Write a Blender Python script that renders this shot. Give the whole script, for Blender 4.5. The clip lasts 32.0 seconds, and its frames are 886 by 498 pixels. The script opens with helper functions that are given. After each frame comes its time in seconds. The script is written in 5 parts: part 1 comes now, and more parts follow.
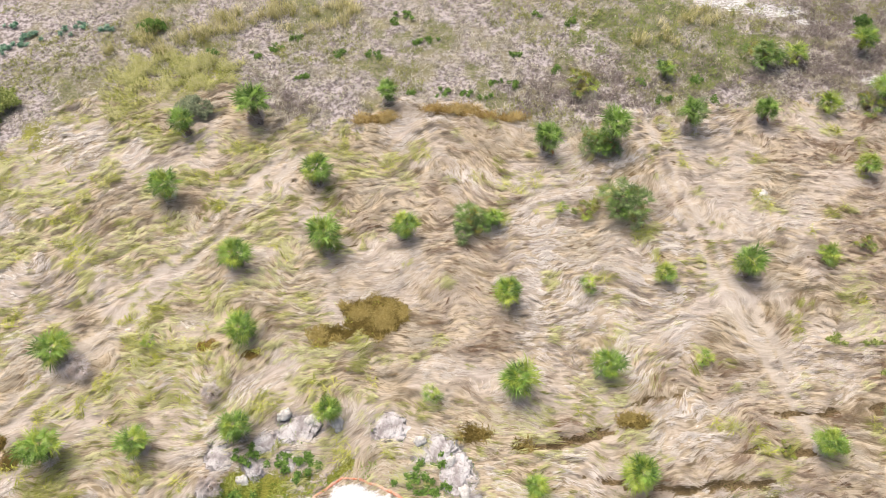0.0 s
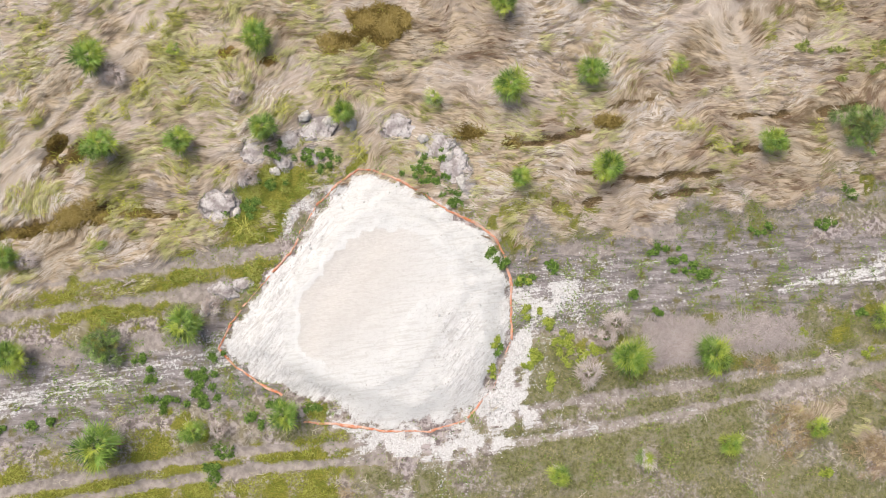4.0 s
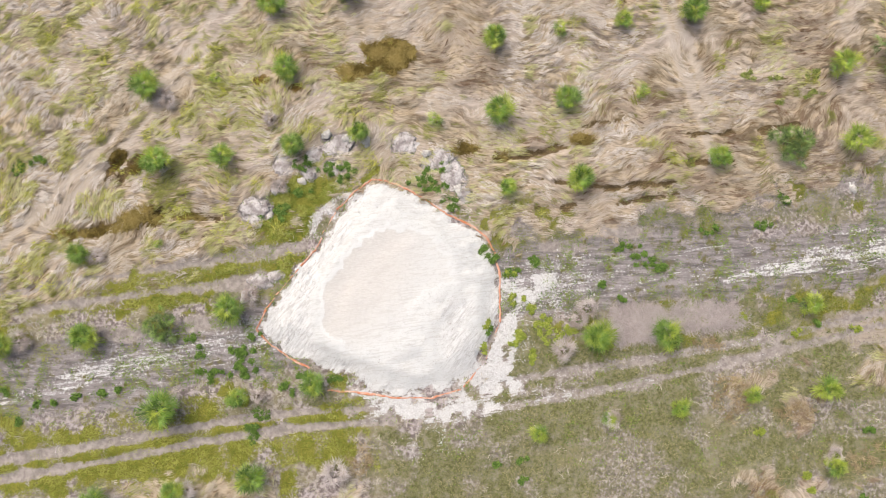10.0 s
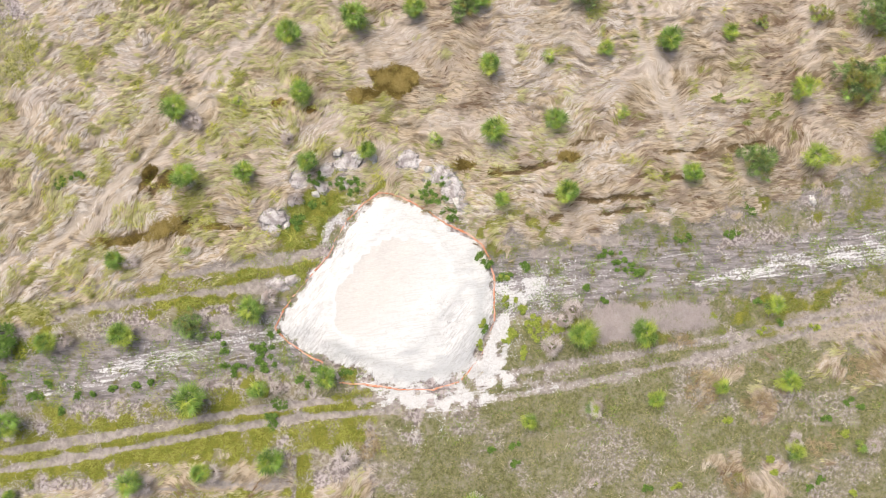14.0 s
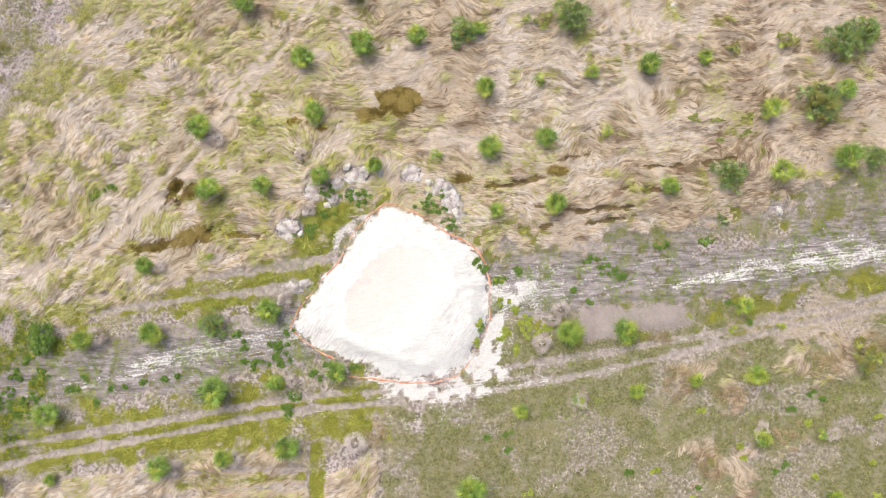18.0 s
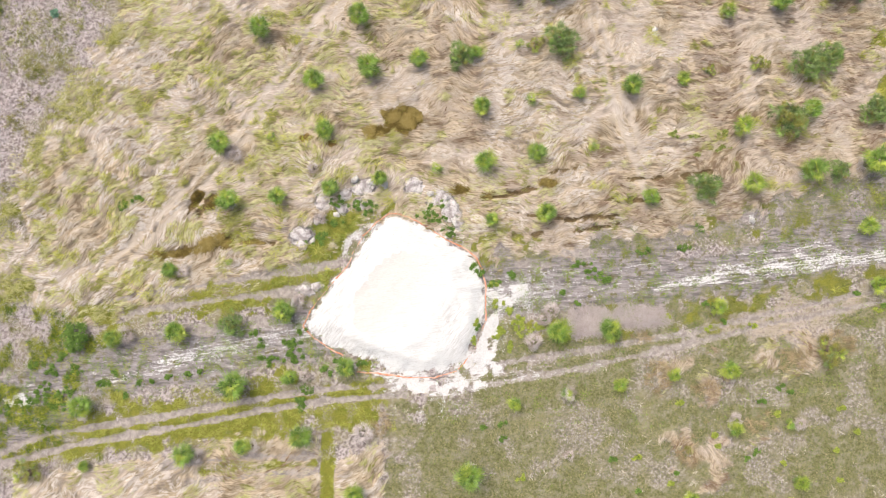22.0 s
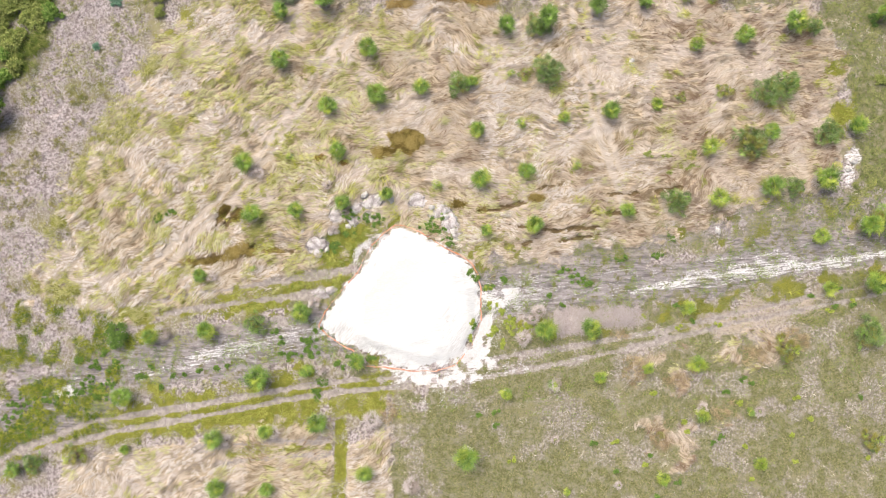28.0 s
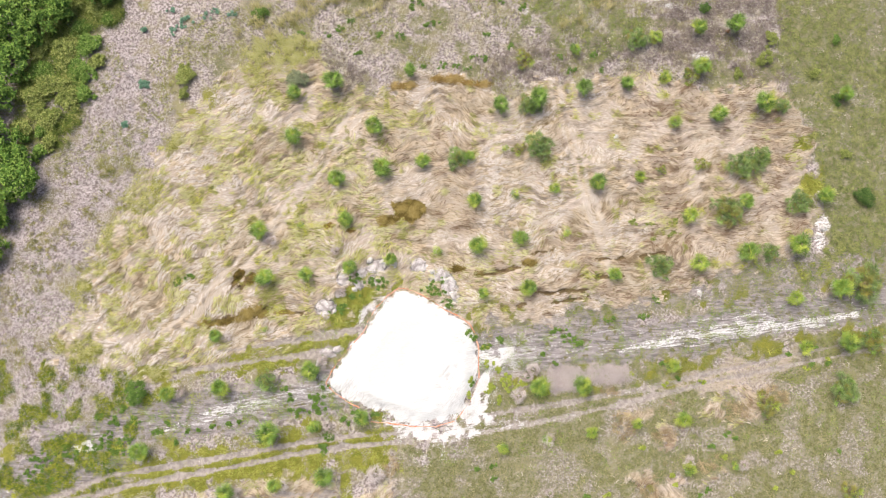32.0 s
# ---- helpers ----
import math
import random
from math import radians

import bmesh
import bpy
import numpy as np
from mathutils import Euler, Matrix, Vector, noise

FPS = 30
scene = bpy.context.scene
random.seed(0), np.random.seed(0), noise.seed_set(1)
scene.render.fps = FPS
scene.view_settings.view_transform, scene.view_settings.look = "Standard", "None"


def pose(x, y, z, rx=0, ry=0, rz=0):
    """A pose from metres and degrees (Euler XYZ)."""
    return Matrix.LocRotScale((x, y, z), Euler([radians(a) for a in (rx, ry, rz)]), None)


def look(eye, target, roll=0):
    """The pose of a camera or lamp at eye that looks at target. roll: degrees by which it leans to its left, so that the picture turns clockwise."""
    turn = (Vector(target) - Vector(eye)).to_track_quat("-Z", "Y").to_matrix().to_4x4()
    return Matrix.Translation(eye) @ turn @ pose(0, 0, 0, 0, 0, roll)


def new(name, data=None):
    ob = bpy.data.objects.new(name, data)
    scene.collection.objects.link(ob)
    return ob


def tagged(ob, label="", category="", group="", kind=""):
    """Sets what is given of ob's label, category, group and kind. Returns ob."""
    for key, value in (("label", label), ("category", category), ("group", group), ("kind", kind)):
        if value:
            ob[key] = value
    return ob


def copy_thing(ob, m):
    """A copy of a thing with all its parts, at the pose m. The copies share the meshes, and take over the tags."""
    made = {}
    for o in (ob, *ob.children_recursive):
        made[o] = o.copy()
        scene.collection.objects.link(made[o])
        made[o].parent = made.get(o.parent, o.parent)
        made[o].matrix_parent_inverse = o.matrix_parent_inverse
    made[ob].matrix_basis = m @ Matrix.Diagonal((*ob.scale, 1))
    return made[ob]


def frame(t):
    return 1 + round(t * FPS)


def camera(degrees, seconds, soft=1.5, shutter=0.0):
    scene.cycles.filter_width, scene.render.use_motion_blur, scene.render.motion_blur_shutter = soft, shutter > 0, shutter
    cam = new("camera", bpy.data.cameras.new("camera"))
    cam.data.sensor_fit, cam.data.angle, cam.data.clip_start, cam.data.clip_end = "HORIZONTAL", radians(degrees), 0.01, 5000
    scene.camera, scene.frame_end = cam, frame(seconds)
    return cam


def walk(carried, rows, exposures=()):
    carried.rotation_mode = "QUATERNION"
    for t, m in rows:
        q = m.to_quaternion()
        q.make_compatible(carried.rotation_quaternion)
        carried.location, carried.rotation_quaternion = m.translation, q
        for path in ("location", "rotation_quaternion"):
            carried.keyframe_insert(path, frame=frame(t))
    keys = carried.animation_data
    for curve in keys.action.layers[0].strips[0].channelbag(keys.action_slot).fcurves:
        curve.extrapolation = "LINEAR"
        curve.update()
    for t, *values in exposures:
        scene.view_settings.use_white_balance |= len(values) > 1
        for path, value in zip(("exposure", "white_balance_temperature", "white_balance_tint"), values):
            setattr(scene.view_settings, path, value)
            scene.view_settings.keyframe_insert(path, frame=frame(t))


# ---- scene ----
cam = camera(64.32, 32.0, soft=0.3)

# the camera climbs straight up at 1.8 m/s; only its tilt changes
walk(cam, [
    (0.0, pose(3.7, -16.33, 47.84, 33.16, 0, 0)),
    (0.5, pose(3.7, -16.33, 48.75, 33.01, 0, 0)),
    (1.0, pose(3.7, -16.33, 49.65, 32.31, 0, 0)),
    (1.5, pose(3.7, -16.33, 50.55, 30.58, 0, 0)),
    (2.0, pose(3.7, -16.33, 51.46, 26.25, 0, 0)),
    (2.5, pose(3.7, -16.33, 52.36, 21.29, 0, 0)),
    (3.0, pose(3.7, -16.33, 53.27, 16.41, 0, 0)),
    (3.5, pose(3.7, -16.33, 54.17, 11.47, 0, 0)),
    (4.0, pose(3.7, -16.33, 55.08, 6.78, 0, 0)),
    (4.5, pose(3.7, -16.33, 55.98, 5.52, 0, 0)),
    (7.0, pose(3.7, -16.33, 60.51, 5.49, 0, 0)),
    (13.0, pose(3.7, -16.33, 71.41, 5.46, 0, 0)),
    (19.0, pose(3.7, -16.33, 82.35, 5.47, 0, 0)),
    (25.0, pose(3.7, -16.33, 93.32, 5.49, 0, -0.05)),
    (30.5, pose(3.7, -16.33, 103.41, 5.57, 0, -0.11)),
    (31.0, pose(3.7, -16.33, 104.33, 6.58, 0, -0.12)),
    (31.5, pose(3.7, -16.33, 105.25, 8.72, 0, -0.12)),
    (32.0, pose(3.7, -16.33, 106.17, 10.12, 0, -0.13)),
], exposures=[(0.0, 0.92, 6600, 6), (1.5, 0.92, 6600, 6), (3.5, 0.58, 6600, 6), (9.0, 0.56, 6600, 6), (13.0, 0.69, 6600, 6), (19.0, 0.79, 6600, 6), (28.0, 0.91, 6600, 6), (32.0, 0.93, 6600, 6)])

# ---- light ----
world = bpy.data.worlds.new("overcast_sky")
scene.world = world
world.use_nodes = True
wn = world.node_tree.nodes
sky = wn.new("ShaderNodeTexSky")
sky.sky_type = "NISHITA"
sky.sun_disc = False
sky.sun_elevation = radians(63)
sky.sun_rotation = radians(-37)
sky.dust_density = 8.0
sky.air_density = 1.0
world.node_tree.links.new(sky.outputs[0], wn["Background"].inputs[0])
wn["Background"].inputs[1].default_value = 0.1

sun = new("sun", bpy.data.lights.new("sun", "SUN"))
sun.data.energy = 1.62
sun.data.angle = radians(48)
sun.data.color = (1.0, 0.95, 0.9)
sun.matrix_world = look((-18, 24, 60), (0, 0, 0))

# ---- noise and plan helpers ----
RNG = np.random.default_rng(7)


def lattice(ix, iy, seed):
    h = (ix.astype(np.int64) * 374761393 + iy.astype(np.int64) * 668265263 + seed * 974711) & 0x7FFFFFFF
    h = ((h ^ (h >> 13)) * 1274126177) & 0x7FFFFFFF
    return ((h ^ (h >> 16)) & 0xFFFF) / 65535.0


def value_noise(x, y, seed=0):
    ix, iy = np.floor(x), np.floor(y)
    fx, fy = x - ix, y - iy
    fx, fy = fx * fx * (3 - 2 * fx), fy * fy * (3 - 2 * fy)
    a, b = lattice(ix, iy, seed), lattice(ix + 1, iy, seed)
    c, d = lattice(ix, iy + 1, seed), lattice(ix + 1, iy + 1, seed)
    return (a + (b - a) * fx) * (1 - fy) + (c + (d - c) * fx) * fy


def fbm(x, y, size, seed=0, octaves=3):
    """Noise in -1..1 with its largest lumps of the given size in metres."""
    out, amp, tot = 0, 1.0, 0
    for k in range(octaves):
        out = out + amp * (value_noise(x / size + 17.3 * k, y / size - 9.1 * k, seed + k) * 2 - 1)
        tot += amp
        amp *= 0.5
        size *= 0.5
    return out / tot * 1.5


def smooth(a, b, v):
    t = np.clip((v - a) / (b - a), 0, 1)
    return t * t * (3 - 2 * t)


def area(x, y, corners):
    """Metres inside (positive) or outside (negative) of an outline."""
    dist = np.full(x.shape, 1e9)
    inside = np.zeros(x.shape, bool)
    for (ax, ay), (bx, by) in zip(corners, corners[1:] + corners[:1]):
        ex, ey = bx - ax, by - ay
        t = np.clip(((x - ax) * ex + (y - ay) * ey) / (ex * ex + ey * ey), 0, 1)
        dist = np.minimum(dist, np.hypot(x - ax - t * ex, y - ay - t * ey))
        cross = (ay > y) != (by > y)
        at = ax + (y - ay) / (ey if abs(ey) > 1e-9 else 1e-9) * ex
        inside ^= cross & (x < at)
    return np.where(inside, dist, -dist)


def line(x, y, way):
    """Metres from a line of points."""
    dist = np.full(x.shape, 1e9)
    for (ax, ay), (bx, by) in zip(way, way[1:]):
        ex, ey = bx - ax, by - ay
        t = np.clip(((x - ax) * ex + (y - ay) * ey) / (ex * ex + ey * ey), 0, 1)
        dist = np.minimum(dist, np.hypot(x - ax - t * ex, y - ay - t * ey))
    return dist


# ---- the plan ----
PAD = [(-13.3, -17.5), (-11.4, -14.4), (-9.6, -11.6), (-8.0, -10.0), (-6.9, -8.0), (-5.3, -6.2), (-3.6, -3.9), (-3.0, -3.6), (-1.2, -3.9), (1.4, -5.3), (4.0, -6.9), (7.0, -8.7), (8.0, -10.5), (8.7, -12.5),
       (8.8, -16.3), (8.2, -18.2), (7.2, -20.0), (5.9, -21.6), (4.4, -22.7), (2.5, -23.2), (-0.5, -23.4), (-3.0, -22.8), (-4.8, -21.5), (-6.2, -21.2), (-8.4, -20.6), (-10.2, -19.9), (-12.0, -18.6)]
COLLAR = [(-1.1, -5.6), (-3.7, -7.1), (-5.7, -9.7), (-7.7, -12.3), (-8.6, -15.3), (-8.3, -18.3), (-6.0, -20.3), (-2.5, -21.0), (1.0, -20.0), (3.6, -17.0), (5.6, -13.4), (5.2, -10.0), (2.6, -7.2)]
TAN = [(-4.9, -10.7), (-3.6, -9.5), (-1.6, -8.4), (0.4, -8.4), (2.5, -9.5), (4.0, -11.5), (4.3, -12.8), (2.7, -13.4), (1.2, -13.7), (0.2, -16.3), (-1.0, -18.6), (-4.8, -19.3), (-5.5, -18.4), (-7.0, -17.4), (-7.3, -15.8), (-6.9, -13.8), (-5.6, -11.8)]
LOBE = [(-8.7, -6.8), (-6.4, -5.2), (-5.1, -4.7), (-3.6, -3.7), (-5.0, -6.2), (-6.9, -8.6), (-8.1, -10.3), (-9.0, -8.7)]
FIELD = [(-52, -13), (-50.4, -4), (-48, 3.7), (-43.4, 12.1), (-41, 18.5), (-37.0, 24.4), (-30.5, 29.4), (-26.5, 33.5), (-16.5, 34.4), (-11.5, 27), (-3.7, 29.3), (8.1, 30.6), (13.5, 27.4),
         (22.5, 29.3), (41.5, 30.2), (58.6, 29.2), (61.3, 18.8), (61.1, 7.9), (57.9, 1.5), (46, -1.6), (31, -5.4), (14, -9.6), (8.6, -8.6), (-8.5, -4.2),
         (-11, -9), (-17.5, -13.5), (-36, -17), (-46.9, -15.1)]
FIELD_SW = [(-49, -35.5), (-33.8, -33.5), (-22.2, -30.8), (-11.6, -30.4), (-11.2, -44), (-50, -44)]
FIELD_S = [(-10.0, -34), (-3.5, -31.7), (-3.2, -42), (-9.4, -42)]
FIELD_SE = [(29.7, -25.0), (29.9, -21.0), (36.6, -20.2), (46.6, -19.4), (53.4, -18.4), (55.9, -21.1), (47.2, -23.5), (39.7, -24.3), (36.2, -27.4)]
FIELD_E = [(35.5, -18.8), (37.2, -15.6), (46, -13.8), (54.6, -13.8), (56, -16.6), (46.7, -18.8)]
HUMMOCK_E = [(18.9, -17.2), (19.6, -15.6), (23.2, -15.4), (24.6, -16.2), (27.0, -14.9), (31.0, -15.2), (31.9, -16.9), (27.8, -17.9), (24.4, -17.0), (23.2, -18.6), (19.6, -18.9)]
STRAW_SPOT = [(31.0, -33.7), (32.4, -30.0), (36.2, -27.8), (40.0, -30.2), (44.4, -29.4), (44.0, -31.4), (38.4, -33.9), (36, -38), (32.5, -36.5)]
LIME_SW = [(-46, -34.6), (-43.5, -29.5), (-34, -26.4), (-24.7, -25), (-13.7, -25.4), (-4.4, -26.3), (-2.8, -29.5), (-10.6, -30.4), (-22, -30.6), (-33, -33)]
LIME_PAD = [(-37.5, -16.4), (-26.6, -13.2), (-19.0, -10.8), (-14.0, -8.4), (-12.6, -5.2), (-9.6, -3.6), (-7, -3.0), (-2.5, -2.2), (-2.6, -3.4), (-5, -4.6), (-8.6, -6), (-9.6, -11), (-12.6, -15), (-17, -14.4), (-28, -16.6)]
GREEN_SE = [(-4, -27.5), (6, -25.5), (10, -18.0), (20, -16.8), (33, -15.4), (56.5, -12.0), (85, -8), (90, -60), (-5, -60)]
GREEN_NE = [(58.0, 70), (58.4, 43.7), (59.4, 37.8), (58.0, 32.0), (59.4, 24.3), (61.0, 17.8), (61.9, 11.4), (62.9, 4.3), (63, 1.8), (72, -1), (120, -2), (120, 70)]
GREEN_N = [(22, 60), (18, 40), (24, 33), (28, 33), (34, 40), (33, 60)]
GREEN_NW = [(-64, 18), (-56.0, 18.6), (-52.6, 24.6), (-53.4, 36.1), (-48.0, 42.0), (-50, 48), (-64, 46)]
LIME_N = [(-29.0, 29.6), (-28.2, 34.6), (-26, 36.4), (-22.1, 37.2), (-16.1, 36.6), (-15.0, 34.2), (-19.6, 33.0), (-23.6, 31.0), (-26.4, 28.6)]
LIME_W = [(-43.5, 19.0), (-39.4, 12.6), (-43.0, 7.2), (-45.8, 1.9), (-50.2, -2.4), (-48.6, -14.6), (-52.9, -14.3), (-52.9, -2.4), (-49.6, 4.6), (-45.0, 12.6)]
DUSK = [[(38, 41.8), (42, 50), (60, 50), (60.6, 43.7), (59, 28.0), (52, 29.4), (46.0, 32.0), (37.1, 34.0)], [(8.5, 31.5), (12.5, 35.0), (19.8, 37.0), (33.5, 36.9), (36, 31.2), (24.2, 30.2), (14.2, 30.0)], [(-16, 32), (-14, 34), (-9, 33), (-6, 31), (-9, 28.4), (-11.6, 28.6)]]
LIME_STRIP = [(-26, -35.3), (-18, -34.7), (-11.4, -34.6), (-11.4, -33.6), (-20, -33.8), (-26, -34.4)]
FEATHER = [[(-29, 38), (-26, 42.5), (-12, 46), (-8.5, 44), (-18, 40.5), (-24, 37)], [(23, 39.2), (24.5, 42), (30.5, 44.5), (31.5, 42.5), (27, 40)], [(-9.5, 41), (-9, 45), (-5, 45), (-5.5, 42)]]
ROAD = [(-70, -38), (-57, -32), (-48, -27), (-42, -23.4), (-33, -22.2), (-27, -21.4), (-13.9, -18.6), (0, -15.5), (10.6, -13.2), (20.9, -12.4), (35.2, -11.2), (44.8, -9.4), (56, -7.6), (80, -4.5)]
VERGE = [(9, -11.5), (21, -9.4), (33, -6.6), (45.1, -4), (60, -1.5), (80, 1)]
RUTS = [[(-62, -38), (-52.4, -33.6), (-44.8, -30.7), (-33.9, -29.0), (-26.2, -27.8), (-18.4, -26.3), (-10.6, -25.2), (-1, -24.7)],
        [(-60, -39), (-50.8, -34.4), (-41.6, -32.0), (-26.1, -29.3), (-18.4, -27.8), (-10.6, -26.6), (-1, -25.9)],
        [(7, -22.8), (14, -21.6), (21.6, -20.5), (33.4, -18.5), (42.7, -16.4), (54.0, -13.9), (80, -9.0)],
        [(7, -25.0), (14, -23.9), (21.6, -22.5), (33.3, -19.9), (42.6, -17.6), (53.7, -15.4), (80, -10.4)]]
SIDE_RUTS = [[(-30, -34.4), (-21.5, -33.3), (-12, -33.1)], [(-27, -36.3), (-18.2, -35.3), (-12, -35.1)], [(-9.6, -9.8), (-16.1, -10.7), (-19.6, -11.3), (-24.8, -12.2), (-31.4, -13.2), (-40, -14.8)], [(-13, -13.0), (-17, -13.5), (-22.6, -14.0), (-28.7, -14.8), (-35, -15.8)]]
TRAILS = [[(19.8, 38), (21.4, 26), (23.4, 19), (25, 12.5), (27.6, 4.6), (29.5, -2)], [(21.4, 36), (22.9, 25.4), (24.8, 18.8), (26.5, 12.4), (29.2, 4.3)],
          [(-8.6, 25), (-15.4, 15), (-20.3, 7.2), (-26.5, 0.2), (-36.5, -11)], [(-10.4, 25.4), (-17.0, 15.4), (-21.8, 7.4), (-28.5, 0), (-38, -10)]]
BROWN = [(5.8, -0.4, 1.2, 0.7), (9.2, -1.3, 0.7, 0.35), (-13.8, 6.3, 0.8, 0.5), (-2.6, 28.9, 2.2, 0.6), (4.6, 30.0, 2.6, 0.55), (9.2, 29.4, 1.9, 0.55), (16.8, 0.4, 1.1, 0.5), (-20.4, -7.0, 1.5, 0.35), (-10.4, 5.6, 0.7, 0.5)]
BROWN_AREAS = [[(-4.2, 6.7), (-3.7, 8.4), (-3.9, 9.5), (-1.3, 10.3), (1.3, 9.8), (0.9, 8.3), (-1.2, 6.5), (-2.6, 7.2)], [(-6.6, 7.3), (-5.0, 8.0), (-3.9, 7.6), (-4.2, 6.4), (-5.6, 6.2)],
               [(-33.2, -8.6), (-31.1, -8.3), (-26.8, -7.6), (-26.3, -6.6), (-23.5, -5.9), (-22.6, -7.5), (-27.5, -8.7), (-31.6, -9.4)], [(-28.6, -2.7), (-27.4, -0.3), (-26.2, -0.8), (-27.6, -2.5)], [(-26.4, -2.9), (-25.2, -1.0), (-24.3, -1.0), (-25.4, -2.9)]]
WHITE_RUNS = [([(30.3, -12.9), (35.4, -11.6), (47.4, -9.8), (58.5, -8.6), (66, -7.6)], 0.5, 1.0), ([(33.0, -12.5), (41, -11.7), (49.0, -10.6), (61.0, -9.0)], 0.42, 0.9), ([(36, -10.5), (47, -8.9), (56, -7.8)], 0.32, 0.75), ([(41, -8.6), (48, -7.9), (52, -7.2)], 0.3, 0.6),
              ([(9.5, -14.2), (17.7, -13.2), (24, -12.4), (31, -12.2)], 0.9, 0.2), ([(9.5, -16.0), (17, -14.4), (26, -13.4)], 0.6, 0.15), ([(14, -11.6), (24, -10.4), (33, -9.6)], 0.35, 0.4),
              ([(-30.6, -22.0), (-26.5, -20.9), (-22.4, -20.1)], 1.0, 0.75), ([(-22.4, -20.1), (-17.5, -19.0), (-12, -18.2)], 0.8, 0.45), ([(-38.3, -24.6), (-32.2, -22.9), (-29, -22.3)], 0.8, 0.5), ([(-28, -19.2), (-20, -17.9)], 0.4, 0.4),
              ([(7, -22.8), (14, -21.6), (21.6, -20.5), (33.4, -18.5)], 0.5, 0.75), ([(7, -25.0), (14, -23.9), (21.6, -22.5), (33.3, -19.9)], 0.5, 0.75)]
FURROWS = [[(8.4, -1.7), (11.3, -1.1), (15.4, -0.2)], [(-32, -8.9), (-27.6, -7.7), (-22.5, -6.5), (-17.5, -7.2)], [(16.5, 1.6), (19, 1.9), (21.5, 2.6)], [(13, -3.4), (19, -4.2), (26, -3.8)], [(12, -6.2), (20, -5.8), (27, -4.6)],
           [(27, 1.0), (33, 1.2), (38, 2.0)], [(24, -1.8), (31, -1.6)], [(-28.6, -3.4), (-26.4, -0.3)], [(-27.2, -3.6), (-25.4, -0.9)]]
WHITE = [(62.3, 6.3, 1.2, 1.4), (61.6, 3.8, 1.0, 1.6), (42.6, -4.3, 0.35, 0.7), (33.0, 46.5, 4.0, 1.8), (38.5, 44.6, 3.5, 1.2), (41.6, 43, 1.6, 0.7), (31.0, 20.3, 0.5, 0.9), (17.4, 42, 0.6, 0.9), (1.2, -3.3, 1.2, 0.6),
         (45.5, 34, 2.2, 0.7), (-48.5, -26.6, 1.4, 0.9)]
MOUNDS = [(-14.1, -6.2, 1.5, 1.3), (-11.4, -2.0, 1.0, 1.1), (-8.4, -1.1, 0.9, 0.8), (-6.3, -0.1, 1.7, 1.1), (-8.9, -2.6, 0.9, 0.7), (-6.8, -2.2, 0.8, 0.6), (0.0, 0.1, 1.4, 1.1), (3.4, -1.6, 1.6, 1.1), (4.7, -3.3, 1.3, 1.2), (5.8, -4.8, 0.8, 0.7), (-13.4, -13.1, 0.9, 0.6), (-11.9, -12.6, 0.6, 0.5), (-14.6, -14.4, 0.6, 0.4), (-12.0, -4.2, 0.6, 0.6)]


def blots(x, y, spots):
    m = np.zeros(x.shape)
    for px, py, rx, ry in spots:
        near = np.hypot((x - px) / rx, (y - py) / ry)
        m = np.maximum(m, smooth(1.3, 0.7, near + 0.3 * fbm(x, y, 0.9, int(abs(px) * 7) % 50)))
    return m


def comb(x, y):
    """A measure across the laid grass: the grass lies along its level lines."""
    west = (-x - 16) / 7
    return y - 0.12 * x + 3.15 * np.log1p(np.exp(np.clip(west, -30, 8))) + 2.6 * fbm(x, y, 12, 31, 2) + 1.1 * fbm(x, y, 4, 35, 2) + 0.3 * fbm(x, y, 1.6, 36, 1)


def flow(x, y):
    """The way in which the grass has been laid flat, as an angle."""
    d = 0.15
    gx, gy = comb(x + d, y) - comb(x - d, y), comb(x, y + d) - comb(x, y - d)
    turn = np.where(fbm(x, y, 10, 37, 2) > 0.1, math.pi, 0.0)
    return np.arctan2(-gx, gy) + turn


